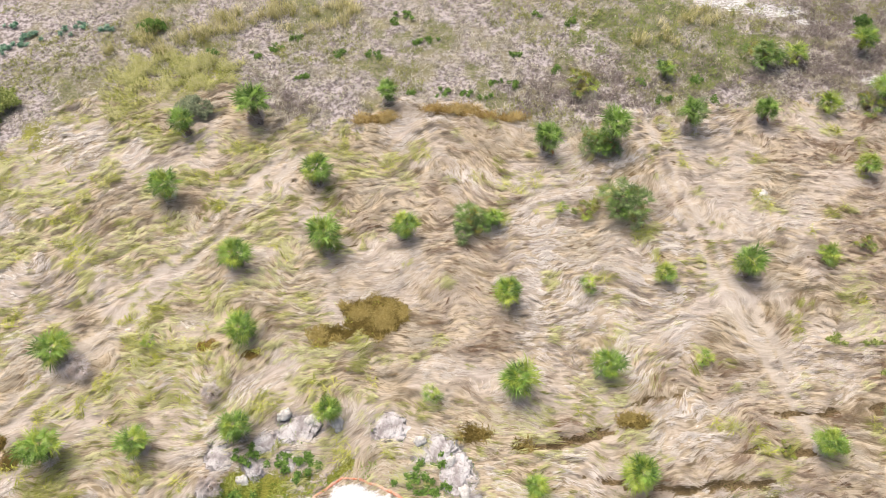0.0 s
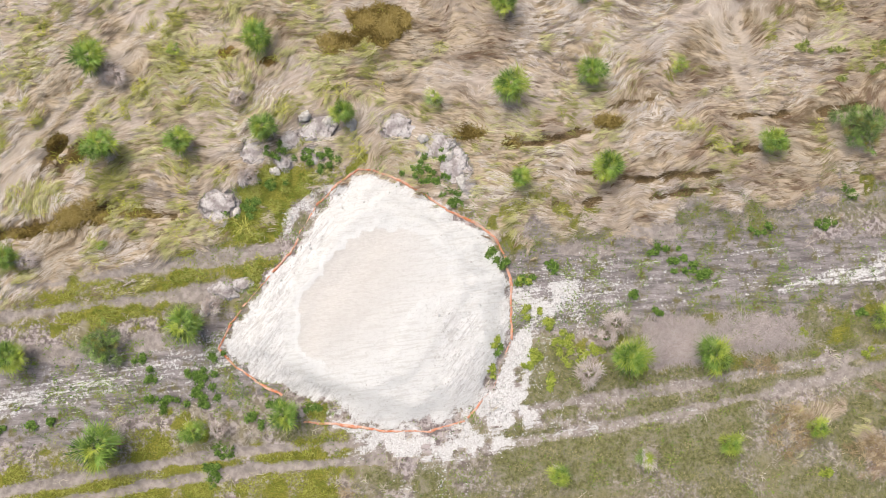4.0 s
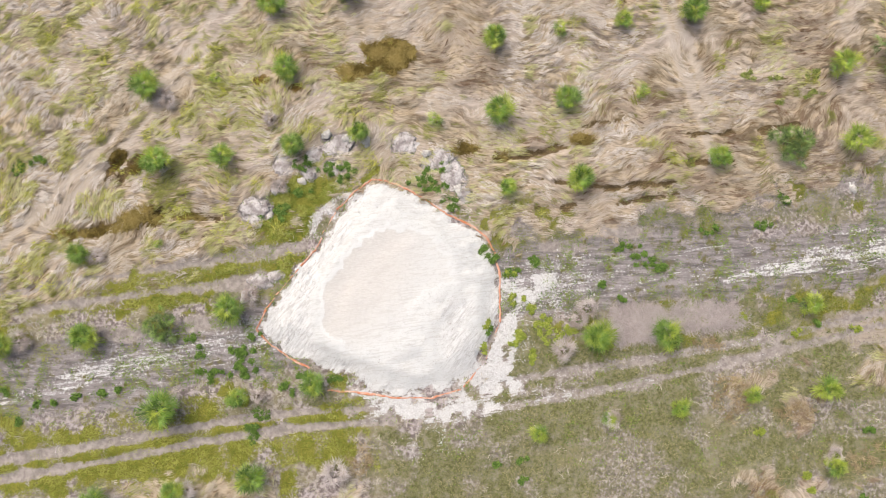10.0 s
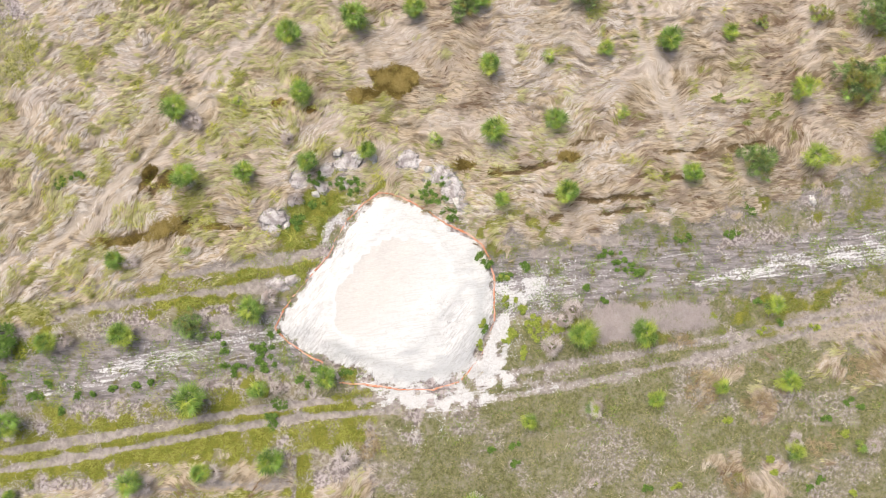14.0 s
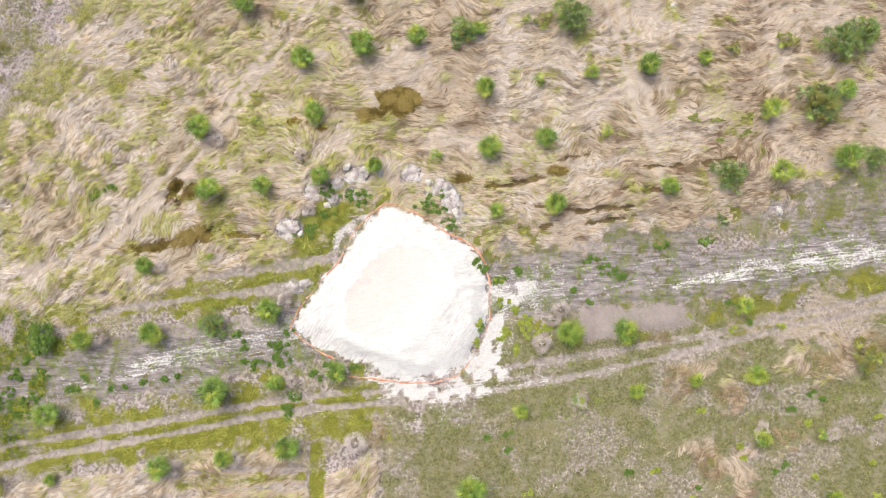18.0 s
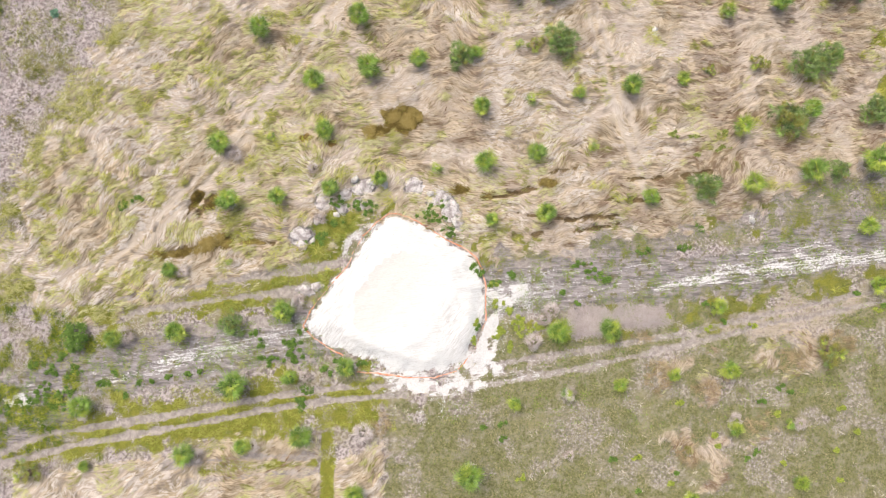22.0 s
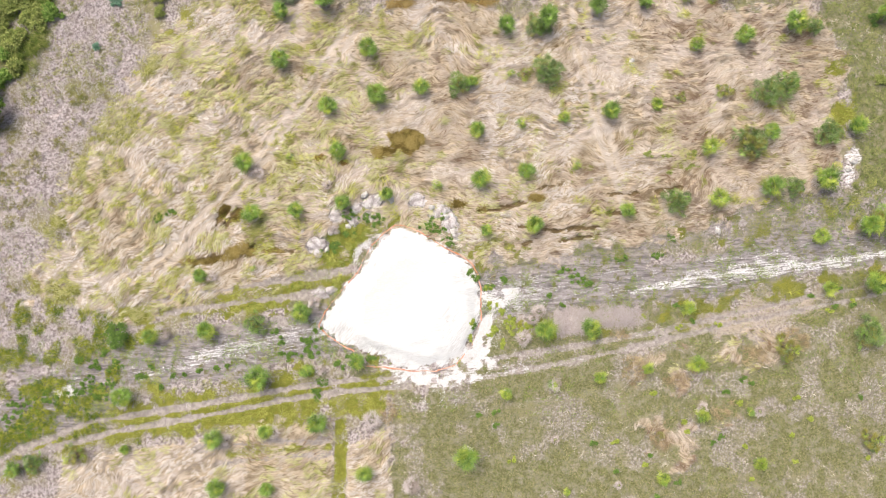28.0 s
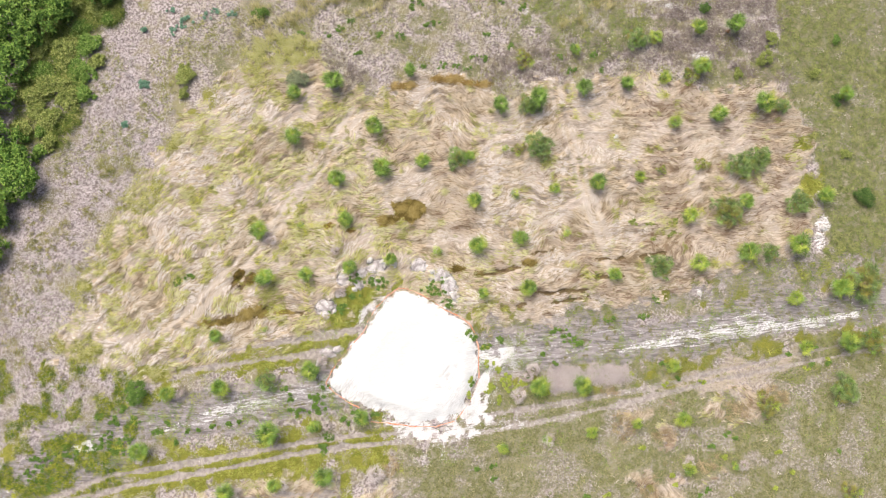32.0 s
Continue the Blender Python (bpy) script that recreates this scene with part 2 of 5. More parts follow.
def plan(x, y):
    """What covers the ground at each place, and how high it lies."""
    e1, e2 = fbm(x, y, 6, 3), fbm(x, y, 1.2, 8)
    rag = 1.3 * e1 + 0.9 * e2
    patch = fbm(x, y, 3.2, 23)
    u, v = x * 0.99 + y * 0.13, y * 0.99 - x * 0.13
    lines = fbm(u * 0.13, v, 0.8, 41, 3)
    c = {}
    pad = area(x, y, PAD)
    c["pad"] = smooth(-0.3, 0.3, pad + 0.45 * e2 + 0.3 * fbm(x, y, 0.5, 84, 2))
    spill = blots(x, y, [(10.4, -15.6, 1.8, 3.4), (12.2, -14.9, 1.7, 1.6), (4.0, -27, 3.4, 1.8), (10.8, -19.6, 1.6, 2.4), (11.8, -12.8, 2.2, 1.6), (14.2, -15.8, 1.4, 1.2), (12.8, -23.0, 3.4, 0.8), (-2.2, -25.6, 2.4, 0.8), (0.8, -28.4, 1.4, 1.6)])
    heap = blots(x, y, [(9.0, -20.6, 1.1, 2.0), (9.9, -17.6, 0.7, 1.8), (8.2, -23.0, 2.2, 1.3), (3.4, -24.7, 4.8, 1.1), (7.0, -22.2, 1.8, 1.8), (-0.6, -24.2, 2.6, 0.7), (6.0, -24.4, 2.8, 1.3), (2.0, -23.8, 4.6, 0.7), (6.8, -21.8, 1.4, 1.4), (9.0, -18.6, 0.8, 2.2), (-3.6, -22.8, 1.4, 0.8)])
    road = line(x, y, ROAD)
    streak = np.zeros(x.shape)
    for way, wide, force in WHITE_RUNS:
        streak = np.maximum(streak, force * smooth(1.5 * wide, 0.3 * wide, line(x, y, way) + 0.3 * e2))
    streak = 0.38 * streak * smooth(-0.7, 0.25, fbm(u * 0.1, v, 0.55, 42, 2) + 0.4 * streak) + 0.06 * streak
    dust = 0.2 * smooth(3.4, 1.0, np.abs(road)) * smooth(24, 10, np.abs(x)) * smooth(-0.2, 0.5, lines)
    lobe = smooth(-0.5, 0.5, area(x, y, LOBE) + 0.5 * e2)
    c["white"] = np.clip(1.0 * heap * smooth(-0.9, 0.1, e2 + 0.5 * fbm(x, y, 0.6, 44, 2)) + 0.34 * spill * smooth(-0.35, 0.35, fbm(x, y, 0.9, 46) + 0.4 * patch) + 0.8 * streak + dust + 0.66 * lobe * smooth(-0.7, 0.2, e2)
                         + 0.24 * smooth(3.5, 1.5, road + 0.5 * rag) + 0.55 * blots(x, y, WHITE), 0, 0.95) * (1 - c["pad"])
    bare = smooth(4.4, 2.0, road + 0.9 * rag) + 0.5 * smooth(3.8, 1.5, line(x, y, VERGE) + 1.6 * rag)
    west_bare = smooth(-38, -46, x) * smooth(-16, -24, y) * smooth(-36, -30, y)
    c["bare"] = np.clip(bare + west_bare * smooth(-0.2, 0.5, e1) + blots(x, y, MOUNDS), 0, 1) * (1 - c["pad"])
    field = area(x, y, FIELD)
    straw = smooth(-0.8, 0.8, field + 1.6 * rag)
    for other in (FIELD_SW, FIELD_S):
        straw = np.maximum(straw, smooth(-0.6, 0.6, area(x, y, other) + 0.7 * rag))
    for other in (FIELD_SE, STRAW_SPOT):
        straw = np.maximum(straw, 0.75 * smooth(-1.0, 1.2, area(x, y, other) + 1.3 * rag) * smooth(-0.25, 0.25, fbm(x, y, 2.2, 25)))
    lime = np.maximum(smooth(-1.0, 1.4, area(x, y, LIME_SW) + 1.5 * rag), smooth(-0.6, 0.9, area(x, y, LIME_PAD) + 0.8 * rag))
    lime = np.maximum(lime, 0.66 * smooth(-0.6, 0.9, area(x, y, LIME_N) + 1.0 * rag) * (0.35 + 0.65 * smooth(31.5, 34.5, y)))
    lime = np.maximum(lime, 0.62 * smooth(-0.8, 0.8, area(x, y, LIME_W) + 1.3 * rag) * smooth(-0.3, 0.25, fbm(x, y, 2.0, 28)))
    lime = np.maximum(lime, 0.8 * smooth(-0.3, 0.4, area(x, y, LIME_STRIP) + 0.4 * rag))
    lime = np.maximum(lime, 0.9 * smooth(3.4, 1.2, np.abs(field - 0.3)) * smooth(0.0, 0.55, patch) * np.maximum(smooth(-28, -36, x), smooth(54, 58, x)))
    lime = np.maximum(lime, 0.85 * smooth(0.0, 0.45, fbm(x, y, 4.0, 29) + 0.35 * smooth(1.6, 3.2, road)) * smooth(10, 6, road) * smooth(-0.25, 0.25, fbm(x, y, 1.1, 33)))
    lime = np.maximum(lime, smooth(1.2, 0.6, np.abs(x + 10.4 + 0.3 * e1)) * smooth(-29.5, -31, y) * smooth(-50, -45, y))
    lime = lime * (0.55 + 0.45 * smooth(-0.5, 0.1, fbm(x, y, 1.5, 34) + 0.5 * fbm(x, y, 5, 36, 2)))
    ruts = np.zeros(x.shape)
    for k, way in enumerate(RUTS):
        ruts = np.maximum(ruts, (1.0 if k < 2 else 0.66) * smooth(0.62, 0.28, line(x, y, way) + 0.16 * rag))
    side = np.zeros(x.shape)
    for way in SIDE_RUTS:
        side = np.maximum(side, smooth(0.7, 0.3, line(x, y, way) + 0.3 * rag))
    trail = np.zeros(x.shape)
    for k, way in enumerate(TRAILS):
        trail = np.maximum(trail, (0.95 if k < 2 else 0.85) * smooth(0.72 if k < 2 else 0.55, 0.2, line(x, y, way) + 0.2 * rag))
    c["trail"] = trail * straw
    c["ashen"] = np.maximum(smooth(-0.5, 0.5, area(x, y, HUMMOCK_E) + 0.5 * e2), 0.8 * blots(x, y, [(-18.9, -17.0, 2.0, 0.9), (-26.4, -17.9, 2.2, 0.9), (-15.6, -17.6, 1.2, 0.7), (15, -9.8, 2.4, 0.8), (21, -8.4, 2.6, 0.7)]))
    c["ruts"] = np.clip(np.maximum(ruts + 0.7 * side, 0.85 * c["ashen"]), 0, 1) * (1 - c["pad"])
    c["brown"] = blots(x, y, BROWN)
    for other in BROWN_AREAS:
        c["brown"] = np.maximum(c["brown"], smooth(-0.3, 0.3, area(x, y, other) + 0.22 * e2 + 0.15 * fbm(x, y, 0.5, 18, 2) - 0.05))
    tan_soil = 0.8 * smooth(-2.0, 2.2, area(x, y, FIELD_E) + 1.8 * rag)
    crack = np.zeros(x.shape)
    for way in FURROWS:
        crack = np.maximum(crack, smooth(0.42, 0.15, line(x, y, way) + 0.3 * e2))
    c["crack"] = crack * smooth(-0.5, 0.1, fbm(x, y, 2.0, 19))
    c["lime"] = lime * (1 - c["pad"]) * (1 - 0.25 * c["bare"]) * (1 - 0.8 * blots(x, y, MOUNDS))
    c["straw"] = straw * (1 - c["pad"]) * (1 - 0.9 * smooth(0.3, 0.8, c["bare"])) * (1 - lime)
    green = np.maximum(smooth(-1.5, 1.5, area(x, y, GREEN_SE) + 1.8 * rag), smooth(-1.5, 2.0, area(x, y, GREEN_NE) + 1.8 * rag) * (0.66 + 0.34 * smooth(-0.35, 0.2, fbm(x, y, 4.5, 24))))
    green = np.maximum(green, 0.62 * smooth(-2.5, 3.0, area(x, y, GREEN_N) + 2.6 * rag))
    green = np.maximum(green, smooth(-1, 1, area(x, y, GREEN_NW) + 0.8 * rag))
    green = np.maximum(green, 0.75 * smooth(4.5, 1.5, line(x, y, VERGE) + 1.2 * rag))
    c["green"] = green * (1 - c["pad"]) * (1 - c["straw"]) * (1 - 0.7 * c["bare"]) * (1 - 0.8 * c["white"])
    c["green"] = np.clip(c["green"] * (0.5 + 0.6 * smooth(-0.4, 0.2, patch + 0.4 * e2)), 0, 1)
    c["green"] = np.maximum(c["green"], 0.75 * smooth(0.25, 0.7, fbm(x, y, 4, 27)) * smooth(-42, -30, x) * (1 - c["straw"]) * (1 - c["pad"]) * (1 - c["white"]))
    pasture = smooth(-1.5, 2.0, area(x, y, GREEN_NE) + 1.8 * rag)
    c["green"] = np.maximum(c["green"] * (1 - 0.75 * tan_soil), pasture * (0.62 + 0.3 * smooth(-0.3, 0.3, patch)) * (1 - c["straw"]) * (1 - c["white"]))
    c["soil"] = np.clip(tan_soil * (0.75 + 0.25 * smooth(-0.4, 0.3, patch)), 0, 1) * (1 - c["straw"]) * (1 - c["lime"])
    c["brush"] = np.clip(1 - c["pad"] - c["straw"] - c["lime"] - c["green"] - c["bare"] - c["white"] - c["soil"], 0, 1)
    shoulder = smooth(-4.5, -0.5, pad) * (1 - c["pad"]) * smooth(-0.25, 0.15, fbm(x, y, 1.3, 49)) * smooth(9, 5, x)
    c["herb"] = np.clip(0.8 * shoulder * (1 - c["white"]) + smooth(0.02, 0.22, 0.8 * fbm(x, y, 0.9, 45) + 0.45 * fbm(x, y, 4, 47, 2)) * (c["bare"] * (1 + 0.5 * smooth(-8, -14, x)) + 0.45 * c["green"] + 0.3 * c["brush"]) * (1 - 0.8 * c["white"]), 0, 1) * (1 - c["pad"])
    # heights
    z = 0.25 * fbm(x, y, 14, 51, 2) * (1 - c["pad"])
    across = comb(x, y)
    roll = 1 - np.abs(fbm(across, x * 0.22, 1.5, 61, 2))
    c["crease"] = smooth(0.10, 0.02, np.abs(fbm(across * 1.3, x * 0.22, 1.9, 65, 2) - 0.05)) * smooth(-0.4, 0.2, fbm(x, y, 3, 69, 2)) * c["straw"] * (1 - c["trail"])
    z = z - 0.2 * c["crease"]
    c["bald"] = 0.75 * smooth(0.12, 0.5, fbm(x, y, 3.6, 63, 3) + 0.25 * smooth(0, -0.5, fbm(across, x * 0.3, 2.5, 64, 2))) * c["straw"]
    c["part"] = smooth(0.16, 0.04, np.abs(fbm(across, x * 0.16, 1.0, 66, 2))) * smooth(-0.35, 0.15, fbm(x, y, 4, 68, 2)) * c["straw"]
    c["across"] = across
    z = z + c["straw"] * (0.22 * roll + 0.16 * fbm(across, x * 0.3, 0.9, 67, 2) * (1 - 0.7 * c["bald"]) + 0.15)
    z = z + c["brush"] * 0.12 * fbm(x, y, 0.8, 71, 2) + (c["lime"] + c["green"]) * 0.05 * fbm(x, y, 0.8, 73, 2)
    z = z + 0.45 * smooth(-0.4, 1.0, area(x, y, HUMMOCK_E))
    z = z - 0.14 * c["ruts"] - 0.08 * c["trail"] - 0.45 * c["crack"] - 0.12 * c["brown"]
    inner = area(x, y, COLLAR) + 0.35 * e2
    top = smooth(-0.2, 2.6, pad + 0.3 * e1)
    rough = 0.07 * fbm(x, y, 0.7, 83, 2) * (1 + smooth(0.5, -0.5, inner)) + 0.035 * np.sin((x * 0.35 + y) * 7 + 2 * e1) * smooth(-15, -18, y)
    c["tan"] = smooth(-0.75, 0.3, area(x, y, TAN) + 0.22 * e2 + 0.2 * fbm(x, y, 0.6, 85, 2) + 0.12 * np.sin(4 * x + 3 * y))
    c["settle"] = 0.72 * smooth(-20.5, -13.5, y - 0.25 * x + 0.8 * e1) * (0.25 + 0.75 * smooth(3.6, -2.4, x - 0.5 * np.minimum(y + 11, 0) + 0.8 * e1))
    z = z + c["pad"] * (0.12 + 0.75 * top + 0.2 * smooth(-0.3, 0.5, inner) + rough) - 0.16 * c["tan"]
    # where the ground colour is darkened as shade in furrows and creases
    c["gap_shade"] = np.maximum(c["crack"], 0.5 * c["crease"])
    worn_east = smooth(1.5, 4.5, x + 0.18 * (y + 14) + 1.0 * e1) * smooth(-22.5, -20, y) * smooth(-8, -11, y)
    c["tone"] = c["pad"] * np.clip(0.75 * smooth(0.5, -0.4, inner) * (0.25 + 0.75 * smooth(-2, -6, x)) * (0.4 + 0.6 * smooth(-0.4, 0.3, patch)) + 0.55 * worn_east * smooth(-0.5, 0.3, patch + 0.4 * e2) + 0.5 * smooth(1.0, 0.1, pad + 0.5 * e2), 0, 1)
    return c, z


def mesh_of(name, verts, faces, material, attributes=None, smooth_faces=False):
    """A mesh from arrays: faces all have the same number of corners, or are a list of such arrays."""
    me = bpy.data.meshes.new(name)
    groups = faces if isinstance(faces, list) else [faces]
    me.vertices.add(len(verts))
    me.vertices.foreach_set("co", np.asarray(verts, np.float32).ravel())
    sizes = np.concatenate([np.full(len(g), g.shape[1], np.int32) for g in groups])
    loops = np.concatenate([g.ravel() for g in groups]).astype(np.int32)
    me.loops.add(len(loops))
    me.loops.foreach_set("vertex_index", loops)
    me.polygons.add(len(sizes))
    me.polygons.foreach_set("loop_start", np.concatenate([[0], np.cumsum(sizes)[:-1]]).astype(np.int32))
    if smooth_faces:
        me.polygons.foreach_set("use_smooth", np.ones(len(sizes), bool))
    for key, values in (attributes or {}).items():
        at = me.attributes.new(key, "FLOAT_COLOR", "POINT")
        at.data.foreach_set("color", np.asarray(values, np.float32).ravel())
    me.materials.append(material)
    me.update(calc_edges=True)
    return me


# ---- materials ----
def shader(name, roughness=0.9):
    m = bpy.data.materials.new(name)
    m.use_nodes = True
    n = m.node_tree.nodes
    b = n["Principled BSDF"]
    b.inputs["Roughness"].default_value = roughness
    b.inputs["Specular IOR Level"].default_value = 0.15
    return m, n, m.node_tree.links, b


def mixed(n, l, fac, a, b, blend="MIX"):
    """A colour mix node; each of fac, a and b is a value or an output."""
    node = n.new("ShaderNodeMix")
    node.data_type, node.blend_type = "RGBA", blend
    for socket, v in zip((node.inputs[0], node.inputs[6], node.inputs[7]), (fac, a, b)):
        if isinstance(v, bpy.types.NodeSocket):
            l.new(v, socket)
        elif isinstance(v, (int, float)):
            socket.default_value = v
        else:
            socket.default_value = (*v, 1)
    return node.outputs[2]


def grain(n, l, scale, detail=4, rough=0.6, stretch=None, turn=0):
    co = n.new("ShaderNodeTexCoord")
    t = n.new("ShaderNodeTexNoise")
    t.inputs["Scale"].default_value, t.inputs["Detail"].default_value, t.inputs["Roughness"].default_value = scale, detail, rough
    if stretch:
        mp = n.new("ShaderNodeMapping")
        mp.vector_type = "TEXTURE"
        mp.inputs["Rotation"].default_value = (0, 0, radians(turn))
        mp.inputs["Scale"].default_value = [1 / q for q in stretch]
        l.new(co.outputs["Object"], mp.inputs[0])
        l.new(mp.outputs[0], t.inputs[0])
    else:
        l.new(co.outputs["Object"], t.inputs[0])
    return t.outputs[0]


def ramp(n, l, value, a, b):
    r = n.new("ShaderNodeMapRange")
    r.interpolation_type = "SMOOTHSTEP"
    r.inputs[1].default_value, r.inputs[2].default_value = a, b
    l.new(value, r.inputs[0])
    return r.outputs[0]


def math_node(n, l, op, a, b):
    node = n.new("ShaderNodeMath")
    node.operation = op
    for socket, v in zip(node.inputs, (a, b)):
        if isinstance(v, (int, float)):
            socket.default_value = v
        else:
            l.new(v, socket)
    return node.outputs[0]


def bumpy(n, l, b, height, strength, distance):
    node = n.new("ShaderNodeBump")
    node.inputs["Strength"].default_value, node.inputs["Distance"].default_value = strength, distance
    l.new(height, node.inputs["Height"])
    l.new(node.outputs[0], b.inputs["Normal"])


def ground_material():
    m, n, l, b = shader("soil_and_turf", 0.95)

    def cover(name):
        at = n.new("ShaderNodeAttribute")
        at.attribute_name = name
        sp = n.new("ShaderNodeSeparateColor")
        l.new(at.outputs["Color"], sp.inputs[0])
        return [*sp.outputs, at.outputs["Alpha"]]

    straw, lime, white, bare = cover("cover_a")
    brown, green, pad, tan = cover("cover_b")
    ruts, crack, trail, tone = cover("cover_c")
    across, bald, brush, soil = cover("cover_d")
    settle = cover("cover_e")[0]
    fine, mid, wide = grain(n, l, 9, 6, 0.7), grain(n, l, 1.6, 5), grain(n, l, 0.22, 3)
    place = n.new("ShaderNodeSeparateXYZ")
    l.new(n.new("ShaderNodeNewGeometry").outputs["Position"], place.inputs[0])
    lay = n.new("ShaderNodeCombineXYZ")
    l.new(math_node(n, l, "MULTIPLY", across, 4.5), lay.inputs[0])
    l.new(math_node(n, l, "MULTIPLY", place.outputs[0], 0.8), lay.inputs[1])
    l.new(math_node(n, l, "MULTIPLY", place.outputs[1], 0.8), lay.inputs[2])
    hair = n.new("ShaderNodeTexNoise")
    hair.inputs["Scale"].default_value, hair.inputs["Detail"].default_value, hair.inputs["Roughness"].default_value = 1.0, 5, 0.7
    l.new(lay.outputs[0], hair.inputs["Vector"])
    hair = hair.outputs["Factor" if "Factor" in hair.outputs else "Fac"]
    speck = grain(n, l, 4.2, 7, 0.8)

    spread_ = n.new("ShaderNodeMapRange")
    spread_.inputs[1].default_value, spread_.inputs[2].default_value = 0.3, 0.7
    l.new(speck, spread_.inputs[0])

    def ragged(mask, width=0.18):
        s = math_node(n, l, "ADD", mask, math_node(n, l, "MULTIPLY", math_node(n, l, "SUBTRACT", spread_.outputs[0], 0.5), 0.95))
        return ramp(n, l, s, 0.5 - width, 0.5 + width)

    brush_c = mixed(n, l, ramp(n, l, grain(n, l, 2.6, 5), 0.4, 0.6), (0.15, 0.122, 0.12), (0.37, 0.325, 0.325))
    brush_c = mixed(n, l, ramp(n, l, wide, 0.45, 0.7), brush_c, (0.20, 0.18, 0.10))
    straw_c = mixed(n, l, ramp(n, l, hair, 0.38, 0.6), (0.20, 0.155, 0.10), (0.41, 0.335, 0.255))
    flat_c = mixed(n, l, ramp(n, l, hair, 0.34, 0.66), (0.30, 0.245, 0.20), (0.44, 0.375, 0.32))
    flat_c = mixed(n, l, ramp(n, l, grain(n, l, 0.35, 3), 0.45, 0.6), flat_c, mixed(n, l, ramp(n, l, hair, 0.3, 0.7), (0.29, 0.245, 0.22), (0.41, 0.355, 0.33)))
    straw_c = mixed(n, l, bald, straw_c, flat_c)
    lime_c = mixed(n, l, ramp(n, l, fine, 0.3, 0.7), (0.09, 0.09, 0.015), (0.24, 0.235, 0.045))
    green_c = mixed(n, l, ramp(n, l, grain(n, l, 3.5, 6, 0.7), 0.34, 0.66), (0.07, 0.074, 0.028), (0.19, 0.175, 0.10))
    green_c = mixed(n, l, ramp(n, l, grain(n, l, 0.8, 8, 0.8), 0.46, 0.68), green_c, (0.25, 0.22, 0.185))
    green_c = mixed(n, l, ramp(n, l, fine, 0.45, 0.75), green_c, (0.15, 0.165, 0.045))
    drift = grain(n, l, 1.7, 6, 0.72, (0.3, 1.5, 1))
    bare_c = mixed(n, l, ramp(n, l, drift, 0.3, 0.7), (0.105, 0.093, 0.094), (0.29, 0.26, 0.266))
    bare_c = mixed(n, l, ramp(n, l, grain(n, l, 0.9, 6, 0.7), 0.5, 0.66), bare_c, (0.12, 0.11, 0.045))
    bare_c = mixed(n, l, ramp(n, l, grain(n, l, 6.0, 4, 0.7), 0.58, 0.7), bare_c, (0.10, 0.085, 0.06))
    rut_c = mixed(n, l, ramp(n, l, mid, 0.3, 0.7), (0.19, 0.165, 0.155), (0.33, 0.29, 0.275))
    white_c = mixed(n, l, ramp(n, l, fine, 0.3, 0.7), (0.40, 0.385, 0.39), (0.66, 0.655, 0.665))
    crumb = grain(n, l, 3.0, 9, 0.85)
    ripple = grain(n, l, 5.0, 5, 0.7, (0.55, 1.9, 1))
    clod = grain(n, l, 5.5, 6, 0.75)
    track = grain(n, l, 2.6, 5, 0.7, (0.22, 2.2, 1), 8)
    scrape = grain(n, l, 2.4, 6, 0.75, (0.3, 2.0, 1), 52)
    pad_c = mixed(n, l, ramp(n, l, crumb, 0.34, 0.5), (0.455, 0.45, 0.45), (0.58, 0.58, 0.586))
    pad_c = mixed(n, l, math_node(n, l, "MULTIPLY", ramp(n, l, track, 0.5, 0.6), 0.6), pad_c, (0.47, 0.455, 0.45))
    dirty = mixed(n, l, ramp(n, l, scrape, 0.4, 0.56), (0.45, 0.44, 0.445), (0.62, 0.615, 0.625))
    dirty = mixed(n, l, ramp(n, l, clod, 0.57, 0.64), dirty, (0.31, 0.30, 0.285))
    dirty = mixed(n, l, ramp(n, l, grain(n, l, 2.2, 6, 0.75), 0.56, 0.66), dirty, (0.64, 0.64, 0.65))
    pad_c = mixed(n, l, math_node(n, l, "MULTIPLY", ragged(tone, 0.3), 0.95), pad_c, dirty)
    pad_c = mixed(n, l, ramp(n, l, grain(n, l, 7.5, 5, 0.8), 0.63, 0.7), pad_c, (0.29, 0.265, 0.24))
    tan_c = mixed(n, l, ramp(n, l, ripple, 0.35, 0.65), (0.495, 0.46, 0.44), (0.57, 0.54, 0.52))
    rim = math_node(n, l, "SUBTRACT", ramp(n, l, tan, 0.03, 0.2), ramp(n, l, tan, 0.5, 0.66))
    pad_c = mixed(n, l, math_node(n, l, "MULTIPLY", math_node(n, l, "MULTIPLY", rim, settle), 0.8), pad_c, (0.66, 0.66, 0.665))
    settled = math_node(n, l, "ADD", tan, math_node(n, l, "MULTIPLY", math_node(n, l, "SUBTRACT", spread_.outputs[0], 0.5), 0.3))
    pad_c = mixed(n, l, math_node(n, l, "MULTIPLY", ramp(n, l, settled, 0.5, 0.7), settle), pad_c, tan_c)
    col = mixed(n, l, ragged(straw), brush_c, straw_c)
    col = mixed(n, l, ragged(green, 0.3), col, green_c)
    col = mixed(n, l, ragged(lime), col, lime_c)
    col = mixed(n, l, ragged(bare, 0.25), col, bare_c)
    soil_c = mixed(n, l, ramp(n, l, drift, 0.3, 0.7), (0.25, 0.205, 0.165), (0.36, 0.305, 0.26))
    col = mixed(n, l, ragged(soil, 0.3), col, soil_c)
    col = mixed(n, l, ragged(ruts), col, rut_c)
    col = mixed(n, l, math_node(n, l, "MULTIPLY", ragged(trail, 0.3), 0.6), col, mixed(n, l, ramp(n, l, fine, 0.3, 0.7), (0.34, 0.295, 0.265), (0.44, 0.39, 0.355)))
